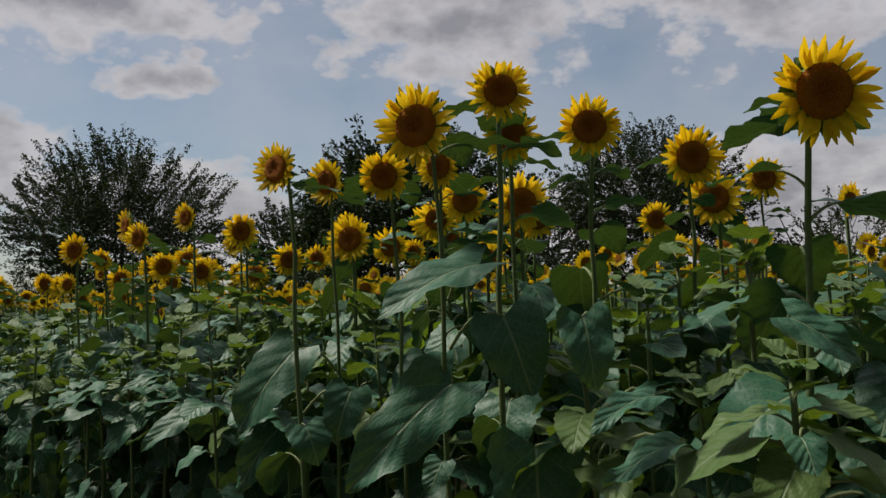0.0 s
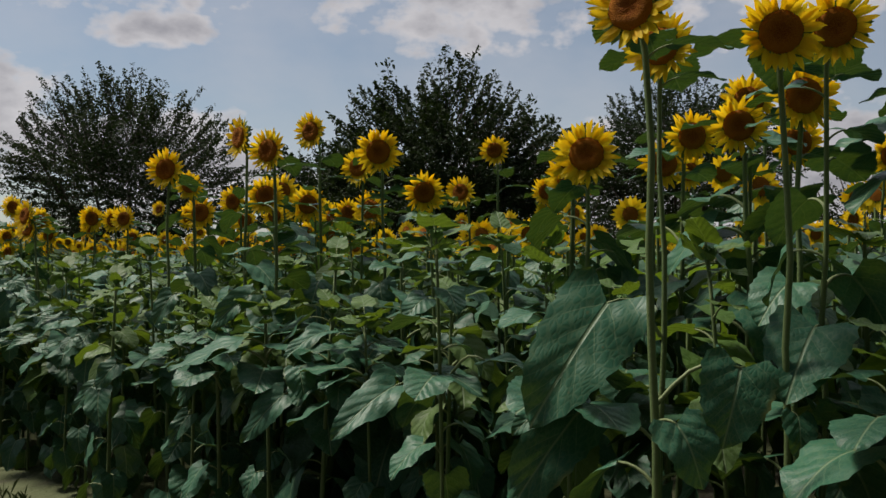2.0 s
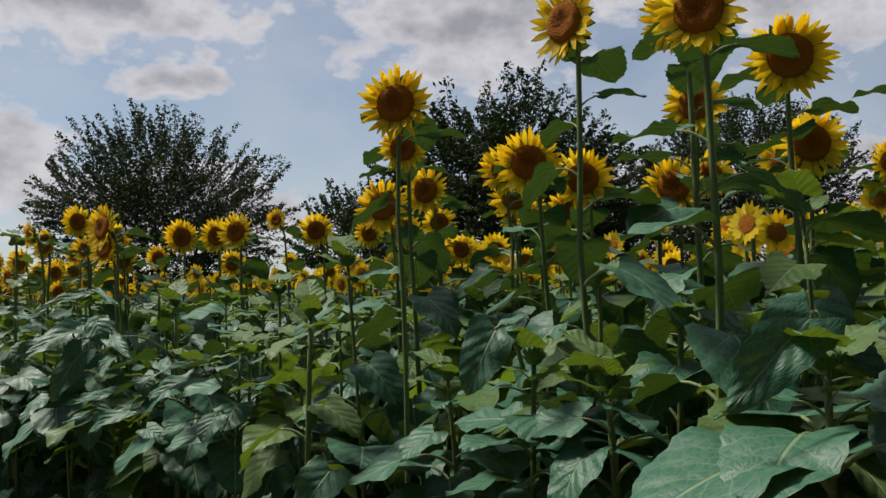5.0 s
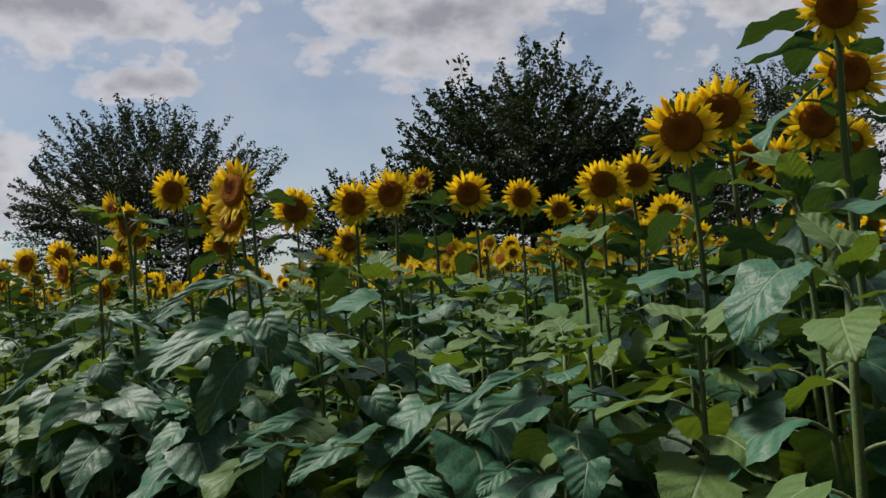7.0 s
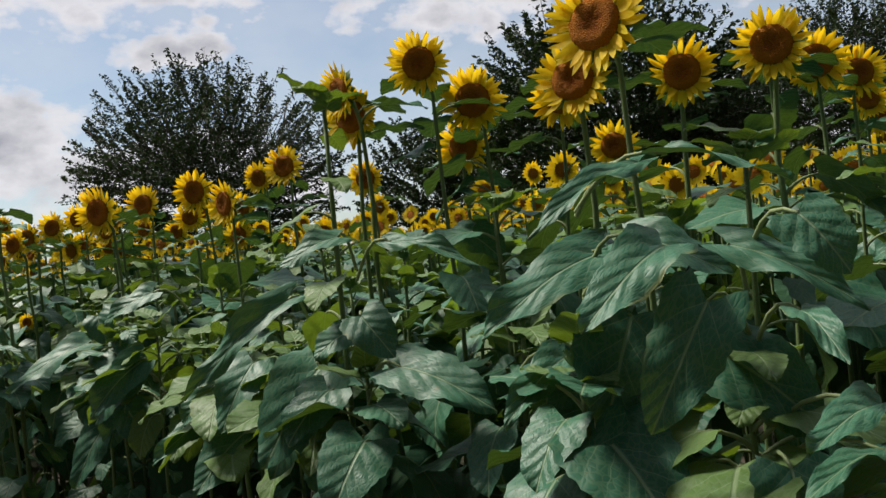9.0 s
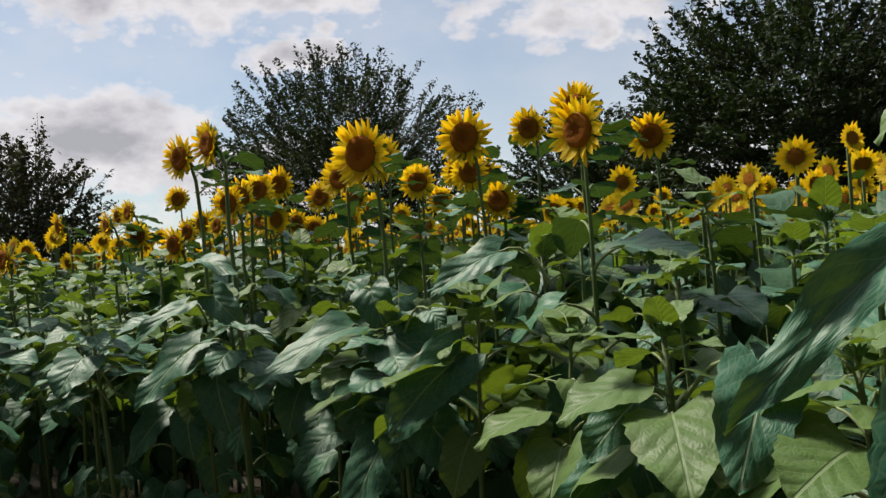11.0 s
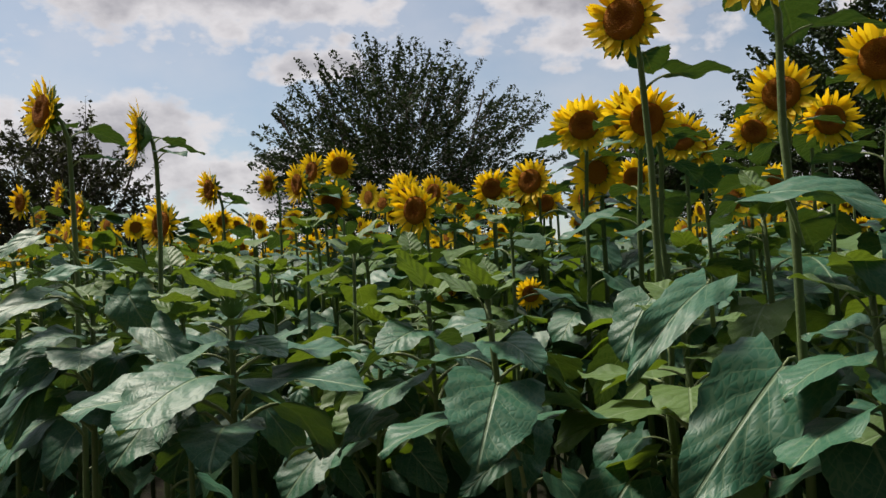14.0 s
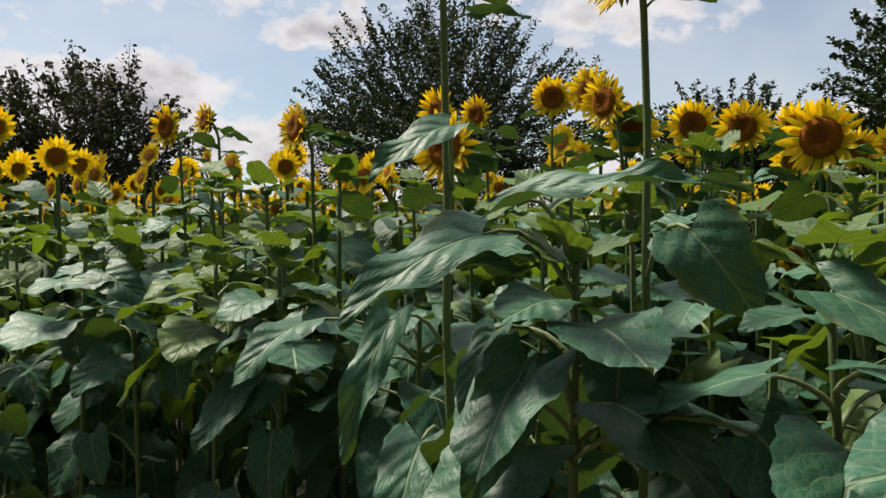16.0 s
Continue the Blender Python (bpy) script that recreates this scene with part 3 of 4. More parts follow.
def tree(s_name, x, y, height, width, rng, sprays, leaf, mat, low=0.12, upright=0.7, limbs=8, label=""):
    """A broad tree: trunk, spreading limbs, and a crown of leafy sprays with gaps."""
    s = -0.69 * x + 0.724 * y
    t = new(s_name)
    t.location = (x, y, fall(s) - 0.05)
    fork = height * 0.13
    r0 = 0.020 * height + 0.05
    tv, tf = tube([Vector((0, 0, -0.1)), Vector((0.03, 0, fork * 0.5)), Vector((0.0, 0.04, fork)), Vector((0.05, 0.02, height * 0.5))],
                  [r0 * 1.3, r0, r0 * 0.9, r0 * 0.3], 9)
    link("trunk", mesh_of("trunk", tv, tf, [BARK]), [BARK], t)
    tips = []
    for i in range(limbs):
        g = 6.2832 * i / limbs + rng.uniform(-0.3, 0.3)
        reach, rise = width * 0.5 * rng.uniform(0.45, 0.85), height * rng.uniform(0.35, 0.9)
        pts = []
        for k in range(6):
            f = k / 5
            pts.append(Vector((math.cos(g) * reach * f ** 0.9, math.sin(g) * reach * f ** 0.9, fork * 0.8 + (rise - fork * 0.8) * f ** 1.25))
                       + Vector((rng.uniform(-1, 1), rng.uniform(-1, 1), rng.uniform(-1, 1))) * 0.12 * f * (1 if k < 5 else 0))
        tips.append(pts)
        v, f = tube(pts, [r0 * 0.55 * (1 - 0.8 * k / 5) for k in range(6)], 6)
        link("limb", mesh_of("limb", v, f, [BARK]), [BARK], t)
    cv, cf, ci = [], [], []
    mid, up, side = Vector((0, 0, height * (0.5 + low * 0.4))), height * (0.5 - low * 0.4), width * 0.5
    lumps = [Vector((rng.gauss(0, 1), rng.gauss(0, 1), rng.gauss(0, 1))).normalized() for _ in range(11)]
    for n in range(sprays):
        d = Vector((rng.gauss(0, 1), rng.gauss(0, 1), rng.gauss(0.15, 0.9))).normalized()
        swell = 0.80 + 0.20 * max(max(d.dot(q) for q in lumps), 0.0) ** 4 + rng.uniform(-0.06, 0.05)
        r = rng.random() ** 0.40 * swell
        long = n % 7 == 0        # bare-necked shoots that reach past the rest
        if long:
            r = swell * rng.uniform(0.80, 0.96)
        base = mid + Vector((d.x * side, d.y * side, d.z * up)) * r * 0.93
        if base.z < height * low:
            base.z = height * low + rng.uniform(0, 0.5)
        ax = (Vector((d.x, d.y, d.z * 0.5)) * 0.9 + Vector((0, 0, upright * (0.35 + 0.65 * max(d.z, 0)))) + Vector((rng.uniform(-1, 1), rng.uniform(-1, 1), rng.uniform(-0.5, 0.5))) * 0.40).normalized()
        ln = rng.uniform(0.6, 1.15) * (0.6 + 0.05 * height) * (1.2 if long else 1.0)
        o = len(cv)
        v, f = tube([base - ax * ln * 0.6, base + ax * ln * 0.3, base + ax * ln], [0.020, 0.012, 0.005], 3)
        cv += v
        cf += [tuple(o + i for i in q) for q in f]
        ci += [1] * len(f)
        flat = ax.cross(Vector((0, 0, 1))).normalized()
        for k in range(leaf):
            g = rng.random() ** 0.75
            wide = 0.20 * ln * (1.15 - 0.75 * g)
            off = flat * rng.gauss(0, wide) + Vector((rng.gauss(0, 0.35), rng.gauss(0, 0.35), rng.gauss(0, 0.45))) * wide
            c = base + ax * ln * (g * 1.4 - 0.35) + off - Vector((0, 0, 0.25 * off.length))
            a = (ax * 0.5 + Vector((rng.gauss(0, 1), rng.gauss(0, 1), rng.gauss(0, 0.6)))).normalized()
            b = a.cross(Vector((rng.gauss(0, 0.7), rng.gauss(0, 0.7), rng.gauss(0, 1)))).normalized()
            z = rng.uniform(0.048, 0.092)
            o = len(cv)
            cv += [c - a * z, c + b * z * 0.5 + Vector((0, 0, z * 0.15)), c + a * z, c - b * z * 0.5 + Vector((0, 0, z * 0.15))]
            cf.append((o, o + 1, o + 2, o + 3))
            ci.append(0)
    link("crown", mesh_of("crown", cv, cf, [mat, BARK], ci, smooth=False), [], t)
    tagged(t, label or "broad dark green tree beyond the sunflower field", "tree", "trees behind the field")
    return t


trng = random.Random(31)
tree("tree", -14.2, 36.8, 9.3, 10.8, trng, 880, 66, TREE_LEAF, 0.10, 0.75, 10, "wide spreading tree with feathery dark foliage")
tree("tree", -0.9, 27.4, 7.6, 8.4, trng, 800, 76, TREE_LEAF, 0.12, 0.75, 9, "dense rounded dark green tree behind the field")
tree("tree", 9.4, 37.0, 9.6, 9.0, trng, 760, 72, TREE_LEAF, 0.12, 0.6, 9, "dark clumped tree behind the field")
tree("tree", -5.4, 34.0, 6.0, 6.2, trng, 420, 64, TREE_LEAF, 0.06, 0.9, 7, "lower dark tree between two larger ones")
tree("tree", -21.2, 27.6, 5.7, 5.0, trng, 380, 54, TREE_RUST, 0.06, 0.9, 8, "loose brownish green tree at the field end")
tree("tree", -26.4, 28.4, 6.4, 5.6, trng, 420, 54, TREE_RUST, 0.06, 0.9, 8, "loose brownish green tree at the field end")
tree("tree", 4.6, 40.0, 7.6, 7.0, trng, 320, 56, TREE_LEAF, 0.06, 0.7, 7, "olive green tree filling a gap behind the field")
tree("shrub", -20.5, 44.0, 4.0, 7.0, trng, 150, 40, TREE_LEAF, 0.02, 0.6, 6, "low green shrub far behind the field")
tree("shrub", -28.5, 40.0, 4.4, 8.0, trng, 150, 40, TREE_LEAF, 0.02, 0.6, 6, "low green shrub far behind the field")
tree("shrub", 16.5, 34.0, 6.0, 8.0, trng, 200, 40, TREE_LEAF, 0.02, 0.6, 6, "dark green shrub behind the field")
tree("shrub", 2.6, 29.5, 4.2, 6.0, trng, 160, 40, TREE_LEAF, 0.02, 0.6, 6, "dark green shrub under the trees")

# ---- sunflowers along the walk ----
# along, into the field, height of the disc, width of the head, degrees turned from the common facing
ROWS_FIRST = [
    (1.82, 1.64, 2.02, 0.23, 10),
    (1.74, 1.93, 2.15, 0.19, -5),
    (1.88, 2.13, 2.06, 0.19, 10),
    (1.87, 2.57, 2.14, 0.23, -5),
    (1.80, 3.20, 2.07, 0.25, -10),
    (0.87, 2.24, 1.99, 0.27, -10),
    (2.82, 1.79, 2.07, 0.20, 30),
    (2.94, 2.12, 2.06, 0.19, 30),
    (2.62, 2.18, 2.04, 0.20, 5),
    (2.59, 2.46, 2.10, 0.20, 20),
    (2.30, 4.93, 2.19, 0.25, 0),
    (1.90, 3.55, 1.93, 0.25, 0),
    (3.88, 2.98, 1.92, 0.22, 10),
    (5.68, 2.39, 2.20, 0.21, 40),
    (5.20, 2.27, 2.06, 0.20, 20),
    (5.57, 2.78, 2.26, 0.20, 30),
    (5.37, 3.11, 2.15, 0.25, 0),
    (5.53, 3.62, 1.96, 0.24, 0),
]
ROWS_SECOND = [
    (6.01, 4.43, 2.05, 0.22, 15),
    (3.70, 2.82, 1.91, 0.25, 0),
    (5.82, 3.32, 2.13, 0.22, 20),
    (4.56, 3.84, 1.97, 0.26, 5),
    (3.96, 3.84, 1.98, 0.24, 0),
    (5.29, 4.01, 2.23, 0.18, 10),
    (5.77, 5.14, 2.07, 0.22, 5),
    (3.35, 4.02, 2.03, 0.24, 0),
    (3.38, 5.44, 2.09, 0.25, 0),
    (4.73, 5.47, 2.14, 0.24, 0),
    (3.32, 3.71, 2.43, 0.16, 0),
    (3.17, 3.14, 2.08, 0.20, 10),
    (3.10, 2.92, 1.95, 0.20, 0),
    (3.42, 3.16, 1.98, 0.20, 0),
    (2.85, 2.88, 2.01, 0.22, 0),
    (2.39, 2.77, 1.93, 0.24, -10),
]
ROWS_THIRD = [
    (9.72, 2.48, 2.13, 0.20, 10),
    (8.88, 2.32, 1.99, 0.24, 25),
    (9.17, 3.16, 2.00, 0.22, 0),
    (8.83, 3.11, 1.99, 0.22, 0),
    (9.01, 3.82, 2.04, 0.23, 0),
    (9.05, 4.31, 2.04, 0.21, 0),
    (8.23, 3.95, 1.96, 0.23, 0),
    (7.26, 3.27, 2.02, 0.22, 5),
    (7.27, 3.01, 1.93, 0.24, 5),
    (7.14, 3.78, 2.00, 0.24, 5),
    (9.27, 4.95, 2.01, 0.20, 0),
    (9.71, 3.18, 2.05, 0.24, 8),
    (9.01, 2.38, 1.89, 0.20, 10),
    (9.73, 2.72, 2.02, 0.22, 5),
    (8.95, 4.88, 2.11, 0.20, 0),
    (6.25, 2.25, 2.08, 0.22, 10),
]
ROWS_FOURTH = [
    (6.62, 2.59, 2.04, 0.17, 0),
    (6.33, 2.97, 1.97, 0.24, 0),
    (6.32, 3.29, 1.93, 0.23, 0),
    (8.24, 4.26, 2.02, 0.22, 0),
    (9.81, 3.62, 1.88, 0.20, 5),
    (9.08, 3.55, 2.11, 0.14, 20),
    (9.95, 2.35, 2.00, 0.20, 20),
    (9.84, 2.23, 2.05, 0.17, 35),
    (8.84, 5.04, 1.91, 0.22, 0),
    (9.41, 5.49, 1.97, 0.22, 0),
    (9.96, 2.87, 1.90, 0.20, 0),
    (11.14, 2.46, 1.87, 0.20, 30),
    (6.15, 3.69, 1.90, 0.24, 0),
    (6.45, 4.53, 2.06, 0.24, 0),
    (6.90, 3.46, 2.08, 0.24, 0),
    (7.56, 4.42, 1.97, 0.22, 0),
    (7.23, 4.33, 1.98, 0.22, 0),
    (7.73, 4.45, 2.02, 0.22, 0),
]
ROWS_FIFTH = [
    (12.16, 2.25, 1.98, 0.26, 5),
    (13.15, 1.83, 2.13, 0.20, 20),
    (12.78, 1.84, 2.13, 0.19, 30),
    (13.89, 2.91, 2.04, 0.20, 10),
    (13.34, 2.76, 2.07, 0.22, 10),
    (12.30, 2.87, 2.09, 0.25, 5),
    (12.48, 3.41, 2.19, 0.20, 15),
    (12.09, 3.37, 2.20, 0.24, 0),
    (12.37, 4.19, 2.15, 0.25, 0),
    (13.05, 2.86, 2.12, 0.25, 5),
    (14.21, 3.82, 2.18, 0.22, 0),
    (14.05, 4.06, 2.22, 0.22, 0),
    (13.22, 3.66, 2.08, 0.22, 0),
    (14.14, 3.29, 2.06, 0.20, 10),
    (13.36, 2.13, 1.94, 0.18, 0),
    (12.64, 3.31, 1.84, 0.20, 0),
    (14.12, 2.60, 2.11, 0.22, 5),
    (14.25, 2.40, 1.44, 0.12, 0),
    (13.57, 3.42, 2.08, 0.22, 0),
    (13.01, 3.41, 2.05, 0.22, 0),
    (13.57, 2.28, 2.00, 0.20, 5),
    (14.51, 2.91, 2.19, 0.22, 0),
]
ROWS_SIXTH = [
    (14.92, 0.73, 2.16, 0.22, 24),
    (14.53, 0.96, 2.03, 0.20, 58),
    (14.96, 2.31, 1.83, 0.24, 15),
    (15.71, 3.33, 2.04, 0.23, 0),
    (15.77, 3.59, 2.00, 0.23, 0),
    (14.82, 2.89, 1.97, 0.22, 5),
    (15.63, 2.85, 1.99, 0.20, 30),
    (16.02, 2.28, 2.14, 0.20, 20),
    (15.68, 2.04, 2.02, 0.20, 40),
    (17.99, 1.02, 2.11, 0.22, 10),
    (18.17, 1.29, 2.19, 0.20, 35),
    (15.75, 1.36, 1.81, 0.24, 15),
    (15.33, 2.72, 1.43, 0.12, 0),
    (16.71, 3.76, 2.05, 0.20, 0),
    (17.09, 2.45, 2.19, 0.20, 20),
    (15.64, 3.69, 1.95, 0.20, 0),
    (15.45, 2.56, 1.94, 0.20, 20),
    (15.77, 2.28, 1.94, 0.22, 0),
    (15.21, 4.03, 2.07, 0.24, 0),
    (15.16, 4.67, 2.12, 0.24, 0),
    (16.47, 1.12, 1.94, 0.19, 40),
    (17.09, 3.00, 2.34, 0.24, 0),
    (16.58, 1.87, 2.08, 0.22, 25),
    (15.93, 2.84, 2.03, 0.22, 0),
]

STANDS = (ROWS_FIRST, ROWS_SECOND, ROWS_THIRD, ROWS_FOURTH, ROWS_FIFTH, ROWS_SIXTH)

# broad leaves of the front plants: where the blade starts, its tip, its width
LEAVES_FIRST = [
    ((0.17, 2.36, 1.38), (0.24, 2.30, 1.17), 0.24), ((0.36, 2.16, 1.38), (0.38, 2.10, 1.20), 0.16), ((0.02, 2.51, 1.18), (-0.29, 2.37, 0.92), 0.25),
    ((0.11, 2.42, 1.53), (-0.18, 2.27, 1.42), 0.21), ((-0.64, 3.57, 1.22), (-0.87, 3.43, 0.92), 0.30), ((-0.71, 3.64, 0.90), (-0.92, 3.59, 0.63), 0.21),
    ((0.24, 2.28, 1.03), (0.24, 2.23, 0.75), 0.29), ((0.50, 2.01, 1.19), (0.32, 1.85, 1.16), 0.09), ((0.54, 1.97, 1.08), (0.34, 1.81, 1.05), 0.09),
    ((0.73, 1.77, 1.38), (0.86, 1.71, 1.29), 0.12), ((0.74, 1.76, 1.13), (0.74, 1.69, 1.07), 0.10), ((-0.37, 3.29, 1.08), (-0.43, 3.23, 0.90), 0.21),
    ((0.63, 1.88, 1.07), (0.68, 1.81, 1.05), 0.08),
]
LEAVES_SECOND = [
    ((-1.92, 4.87, 1.17), (-2.08, 4.80, 1.04), 0.13), ((-2.42, 5.39, 1.14), (-2.49, 5.32, 1.01), 0.13), ((-2.88, 5.88, 0.73), (-2.97, 5.81, 0.61), 0.15),
    ((-3.10, 6.11, 0.57), (-3.20, 6.04, 0.43), 0.11), ((-2.22, 5.18, 0.79), (-2.31, 5.11, 0.65), 0.12), ((-2.30, 5.27, 0.57), (-2.38, 5.20, 0.44), 0.11),
    ((-1.74, 4.68, 0.77), (-1.90, 4.61, 0.60), 0.15), ((-1.66, 4.60, 0.89), (-1.63, 4.53, 0.78), 0.15), ((-1.48, 4.41, 0.85), (-1.48, 4.34, 0.78), 0.11),
    ((-1.26, 4.17, 0.89), (-1.46, 4.01, 0.76), 0.18), ((-1.12, 4.03, 0.96), (-0.97, 3.87, 0.93), 0.12), ((-0.96, 3.86, 1.02), (-0.81, 3.70, 1.02), 0.05),
    ((-0.77, 3.66, 0.94), (-0.90, 3.59, 0.86), 0.12), ((-1.54, 4.47, 1.05), (-1.67, 4.31, 0.99), 0.11),
]
LEAVES_THIRD = [
    ((-4.36, 7.59, 0.98), (-4.50, 7.53, 0.76), 0.18), ((-4.42, 7.65, 1.09), (-4.61, 7.49, 0.98), 0.15), ((-4.23, 7.45, 1.13), (-4.17, 7.39, 1.03), 0.14),
    ((-5.18, 8.45, 0.91), (-5.28, 8.38, 0.86), 0.14), ((-5.05, 8.31, 0.81), (-4.79, 8.25, 0.70), 0.17), ((-6.32, 9.65, 0.75), (-6.54, 9.58, 0.52), 0.23),
    ((-5.81, 9.11, 0.70), (-5.94, 9.04, 0.58), 0.17), ((-5.31, 8.59, 0.79), (-5.48, 8.43, 0.55), 0.28), ((-5.30, 8.57, 0.55), (-5.28, 8.51, 0.36), 0.21),
    ((-4.50, 7.73, 0.72), (-4.62, 7.66, 0.53), 0.16), ((-4.27, 7.49, 0.68), (-4.27, 7.43, 0.53), 0.17), ((-3.97, 7.18, 0.74), (-4.13, 7.11, 0.67), 0.11),
    ((-3.86, 7.06, 0.90), (-3.80, 7.00, 0.82), 0.11),
]
LEAVES_FOURTH = [
    ((-3.69, 6.77, 0.98), (-3.60, 6.62, 0.96), 0.08), ((-3.46, 6.53, 0.94), (-3.62, 6.46, 0.89), 0.11), ((-3.37, 6.44, 0.81), (-3.40, 6.37, 0.74), 0.11),
    ((-4.04, 7.14, 1.06), (-3.89, 6.98, 1.01), 0.08), ((-3.48, 6.55, 0.98), (-3.71, 6.38, 0.93), 0.06), ((-3.77, 6.85, 0.71), (-3.66, 6.78, 0.67), 0.09),
    ((-3.53, 6.60, 0.77), (-3.60, 6.53, 0.74), 0.08),
]
LEAVES_FIFTH = [
    ((-4.46, 7.84, 0.94), (-4.55, 7.77, 0.72), 0.26), ((-4.51, 7.89, 1.08), (-4.79, 7.72, 0.97), 0.16), ((-4.45, 7.83, 1.11), (-4.28, 7.68, 1.04), 0.14),
    ((-4.29, 7.66, 1.08), (-4.09, 7.51, 0.97), 0.10), ((-4.31, 7.68, 0.86), (-4.14, 7.61, 0.71), 0.21), ((-4.11, 7.47, 0.78), (-4.30, 7.31, 0.78), 0.09),
    ((-4.11, 7.47, 0.70), (-4.32, 7.30, 0.71), 0.08), ((-4.55, 7.94, 0.73), (-4.66, 7.86, 0.55), 0.23), ((-4.42, 7.80, 1.27), (-4.68, 7.63, 1.17), 0.08),
    ((-4.60, 7.99, 0.84), (-4.76, 7.82, 0.75), 0.11), ((-4.37, 7.75, 1.28), (-4.18, 7.59, 1.22), 0.05), ((-4.20, 7.56, 0.95), (-4.19, 7.40, 0.89), 0.08),
    ((-4.36, 7.73, 0.63), (-4.37, 7.66, 0.54), 0.12),
]
LEAVES_SIXTH = [
    ((-5.13, 8.35, 0.96), (-5.04, 8.28, 0.85), 0.16), ((-5.02, 8.24, 0.82), (-4.78, 8.08, 0.74), 0.19), ((-5.34, 8.57, 0.75), (-5.48, 8.50, 0.49), 0.22),
    ((-5.17, 8.40, 0.60), (-5.16, 8.32, 0.42), 0.20), ((-5.40, 8.63, 1.01), (-5.71, 8.46, 0.78), 0.12), ((-5.58, 8.82, 0.80), (-5.67, 8.66, 0.62), 0.19),
    ((-5.85, 9.11, 0.57), (-6.02, 8.94, 0.48), 0.12), ((-5.67, 8.92, 0.54), (-5.81, 8.76, 0.40), 0.20), ((-6.29, 9.58, 0.76), (-6.52, 9.50, 0.56), 0.19),
    ((-6.41, 9.69, 0.53), (-6.29, 9.63, 0.39), 0.20), ((-6.62, 9.92, 0.45), (-6.74, 9.75, 0.21), 0.20), ((-6.14, 9.41, 1.06), (-6.33, 9.33, 0.97), 0.14),
    ((-5.18, 8.40, 1.19), (-5.35, 8.33, 1.13), 0.11), ((-5.01, 8.23, 1.16), (-4.78, 8.08, 1.10), 0.06),
]
LEAVES_SEVENTH = [
    ((-6.75, 10.12, 0.60), (-6.74, 10.06, 0.37), 0.25), ((-6.78, 10.15, 0.82), (-7.11, 9.94, 0.67), 0.21), ((-6.61, 9.98, 0.80), (-6.33, 9.86, 0.63), 0.26),
    ((-6.50, 9.86, 0.64), (-6.25, 9.74, 0.60), 0.14), ((-6.68, 10.06, 0.96), (-6.62, 10.00, 0.82), 0.17), ((-6.41, 9.77, 0.89), (-6.36, 9.71, 0.84), 0.10),
    ((-6.36, 9.71, 0.76), (-6.29, 9.66, 0.64), 0.10), ((-7.12, 10.51, 0.56), (-7.18, 10.43, 0.36), 0.24), ((-6.49, 9.85, 0.55), (-6.48, 9.78, 0.44), 0.14),
    ((-6.92, 10.30, 0.40), (-7.05, 10.21, 0.32), 0.18),
]
LEAVES_EIGHTH = [
    ((-7.35, 10.20, 0.97), (-7.21, 10.15, 0.84), 0.14), ((-7.37, 10.23, 0.64), (-7.31, 10.17, 0.44), 0.23), ((-7.49, 10.35, 0.77), (-7.70, 10.16, 0.56), 0.24),
    ((-7.65, 10.52, 0.44), (-7.61, 10.45, 0.27), 0.19), ((-7.78, 10.65, 0.47), (-7.94, 10.47, 0.27), 0.19), ((-7.21, 10.06, 0.85), (-7.00, 9.93, 0.82), 0.07),
    ((-7.50, 10.37, 1.11), (-7.27, 10.24, 1.07), 0.14), ((-7.61, 10.48, 0.93), (-7.79, 10.29, 0.78), 0.13),
]
LEAVES_NINTH = [
    ((-8.48, 11.44, 0.59), (-8.43, 11.38, 0.49), 0.13), ((-9.50, 12.50, 0.40), (-9.43, 12.44, 0.29), 0.15), ((-8.57, 11.53, 0.28), (-8.36, 11.49, 0.19), 0.16),
    ((-9.95, 12.97, 0.09), (-9.80, 12.93, -0.19), 0.30), ((-9.00, 11.98, 0.04), (-8.85, 11.93, -0.12), 0.21),
]
LEAVES_TENTH = [
    ((-8.98, 11.38, 0.53), (-8.80, 11.35, 0.32), 0.15), ((-8.59, 10.97, 0.42), (-8.51, 10.92, 0.35), 0.09), ((-8.31, 10.67, 0.53), (-8.22, 10.62, 0.45), 0.12),
    ((-8.38, 10.75, 0.70), (-8.30, 10.69, 0.62), 0.11), ((-8.53, 10.91, 0.76), (-8.40, 10.86, 0.72), 0.07), ((-8.09, 10.44, 0.68), (-8.13, 10.37, 0.63), 0.09),
    ((-8.04, 10.39, 0.58), (-8.13, 10.30, 0.53), 0.08), ((-8.78, 11.17, 0.62), (-8.72, 11.11, 0.52), 0.08),
]
LEAVES_ELEVENTH = [
    ((-9.48, 10.92, 0.72), (-9.57, 10.83, 0.51), 0.14), ((-9.50, 10.93, 0.98), (-9.21, 10.85, 1.04), 0.09), ((-9.57, 11.01, 0.93), (-9.77, 10.79, 0.82), 0.15),
    ((-9.54, 10.98, 0.76), (-9.58, 10.80, 0.68), 0.06), ((-9.71, 11.16, 0.52), (-9.73, 10.98, 0.39), 0.15), ((-9.80, 11.26, 0.75), (-9.86, 11.07, 0.51), 0.09),
    ((-9.65, 11.10, 1.14), (-9.78, 10.99, 1.05), 0.10),
]
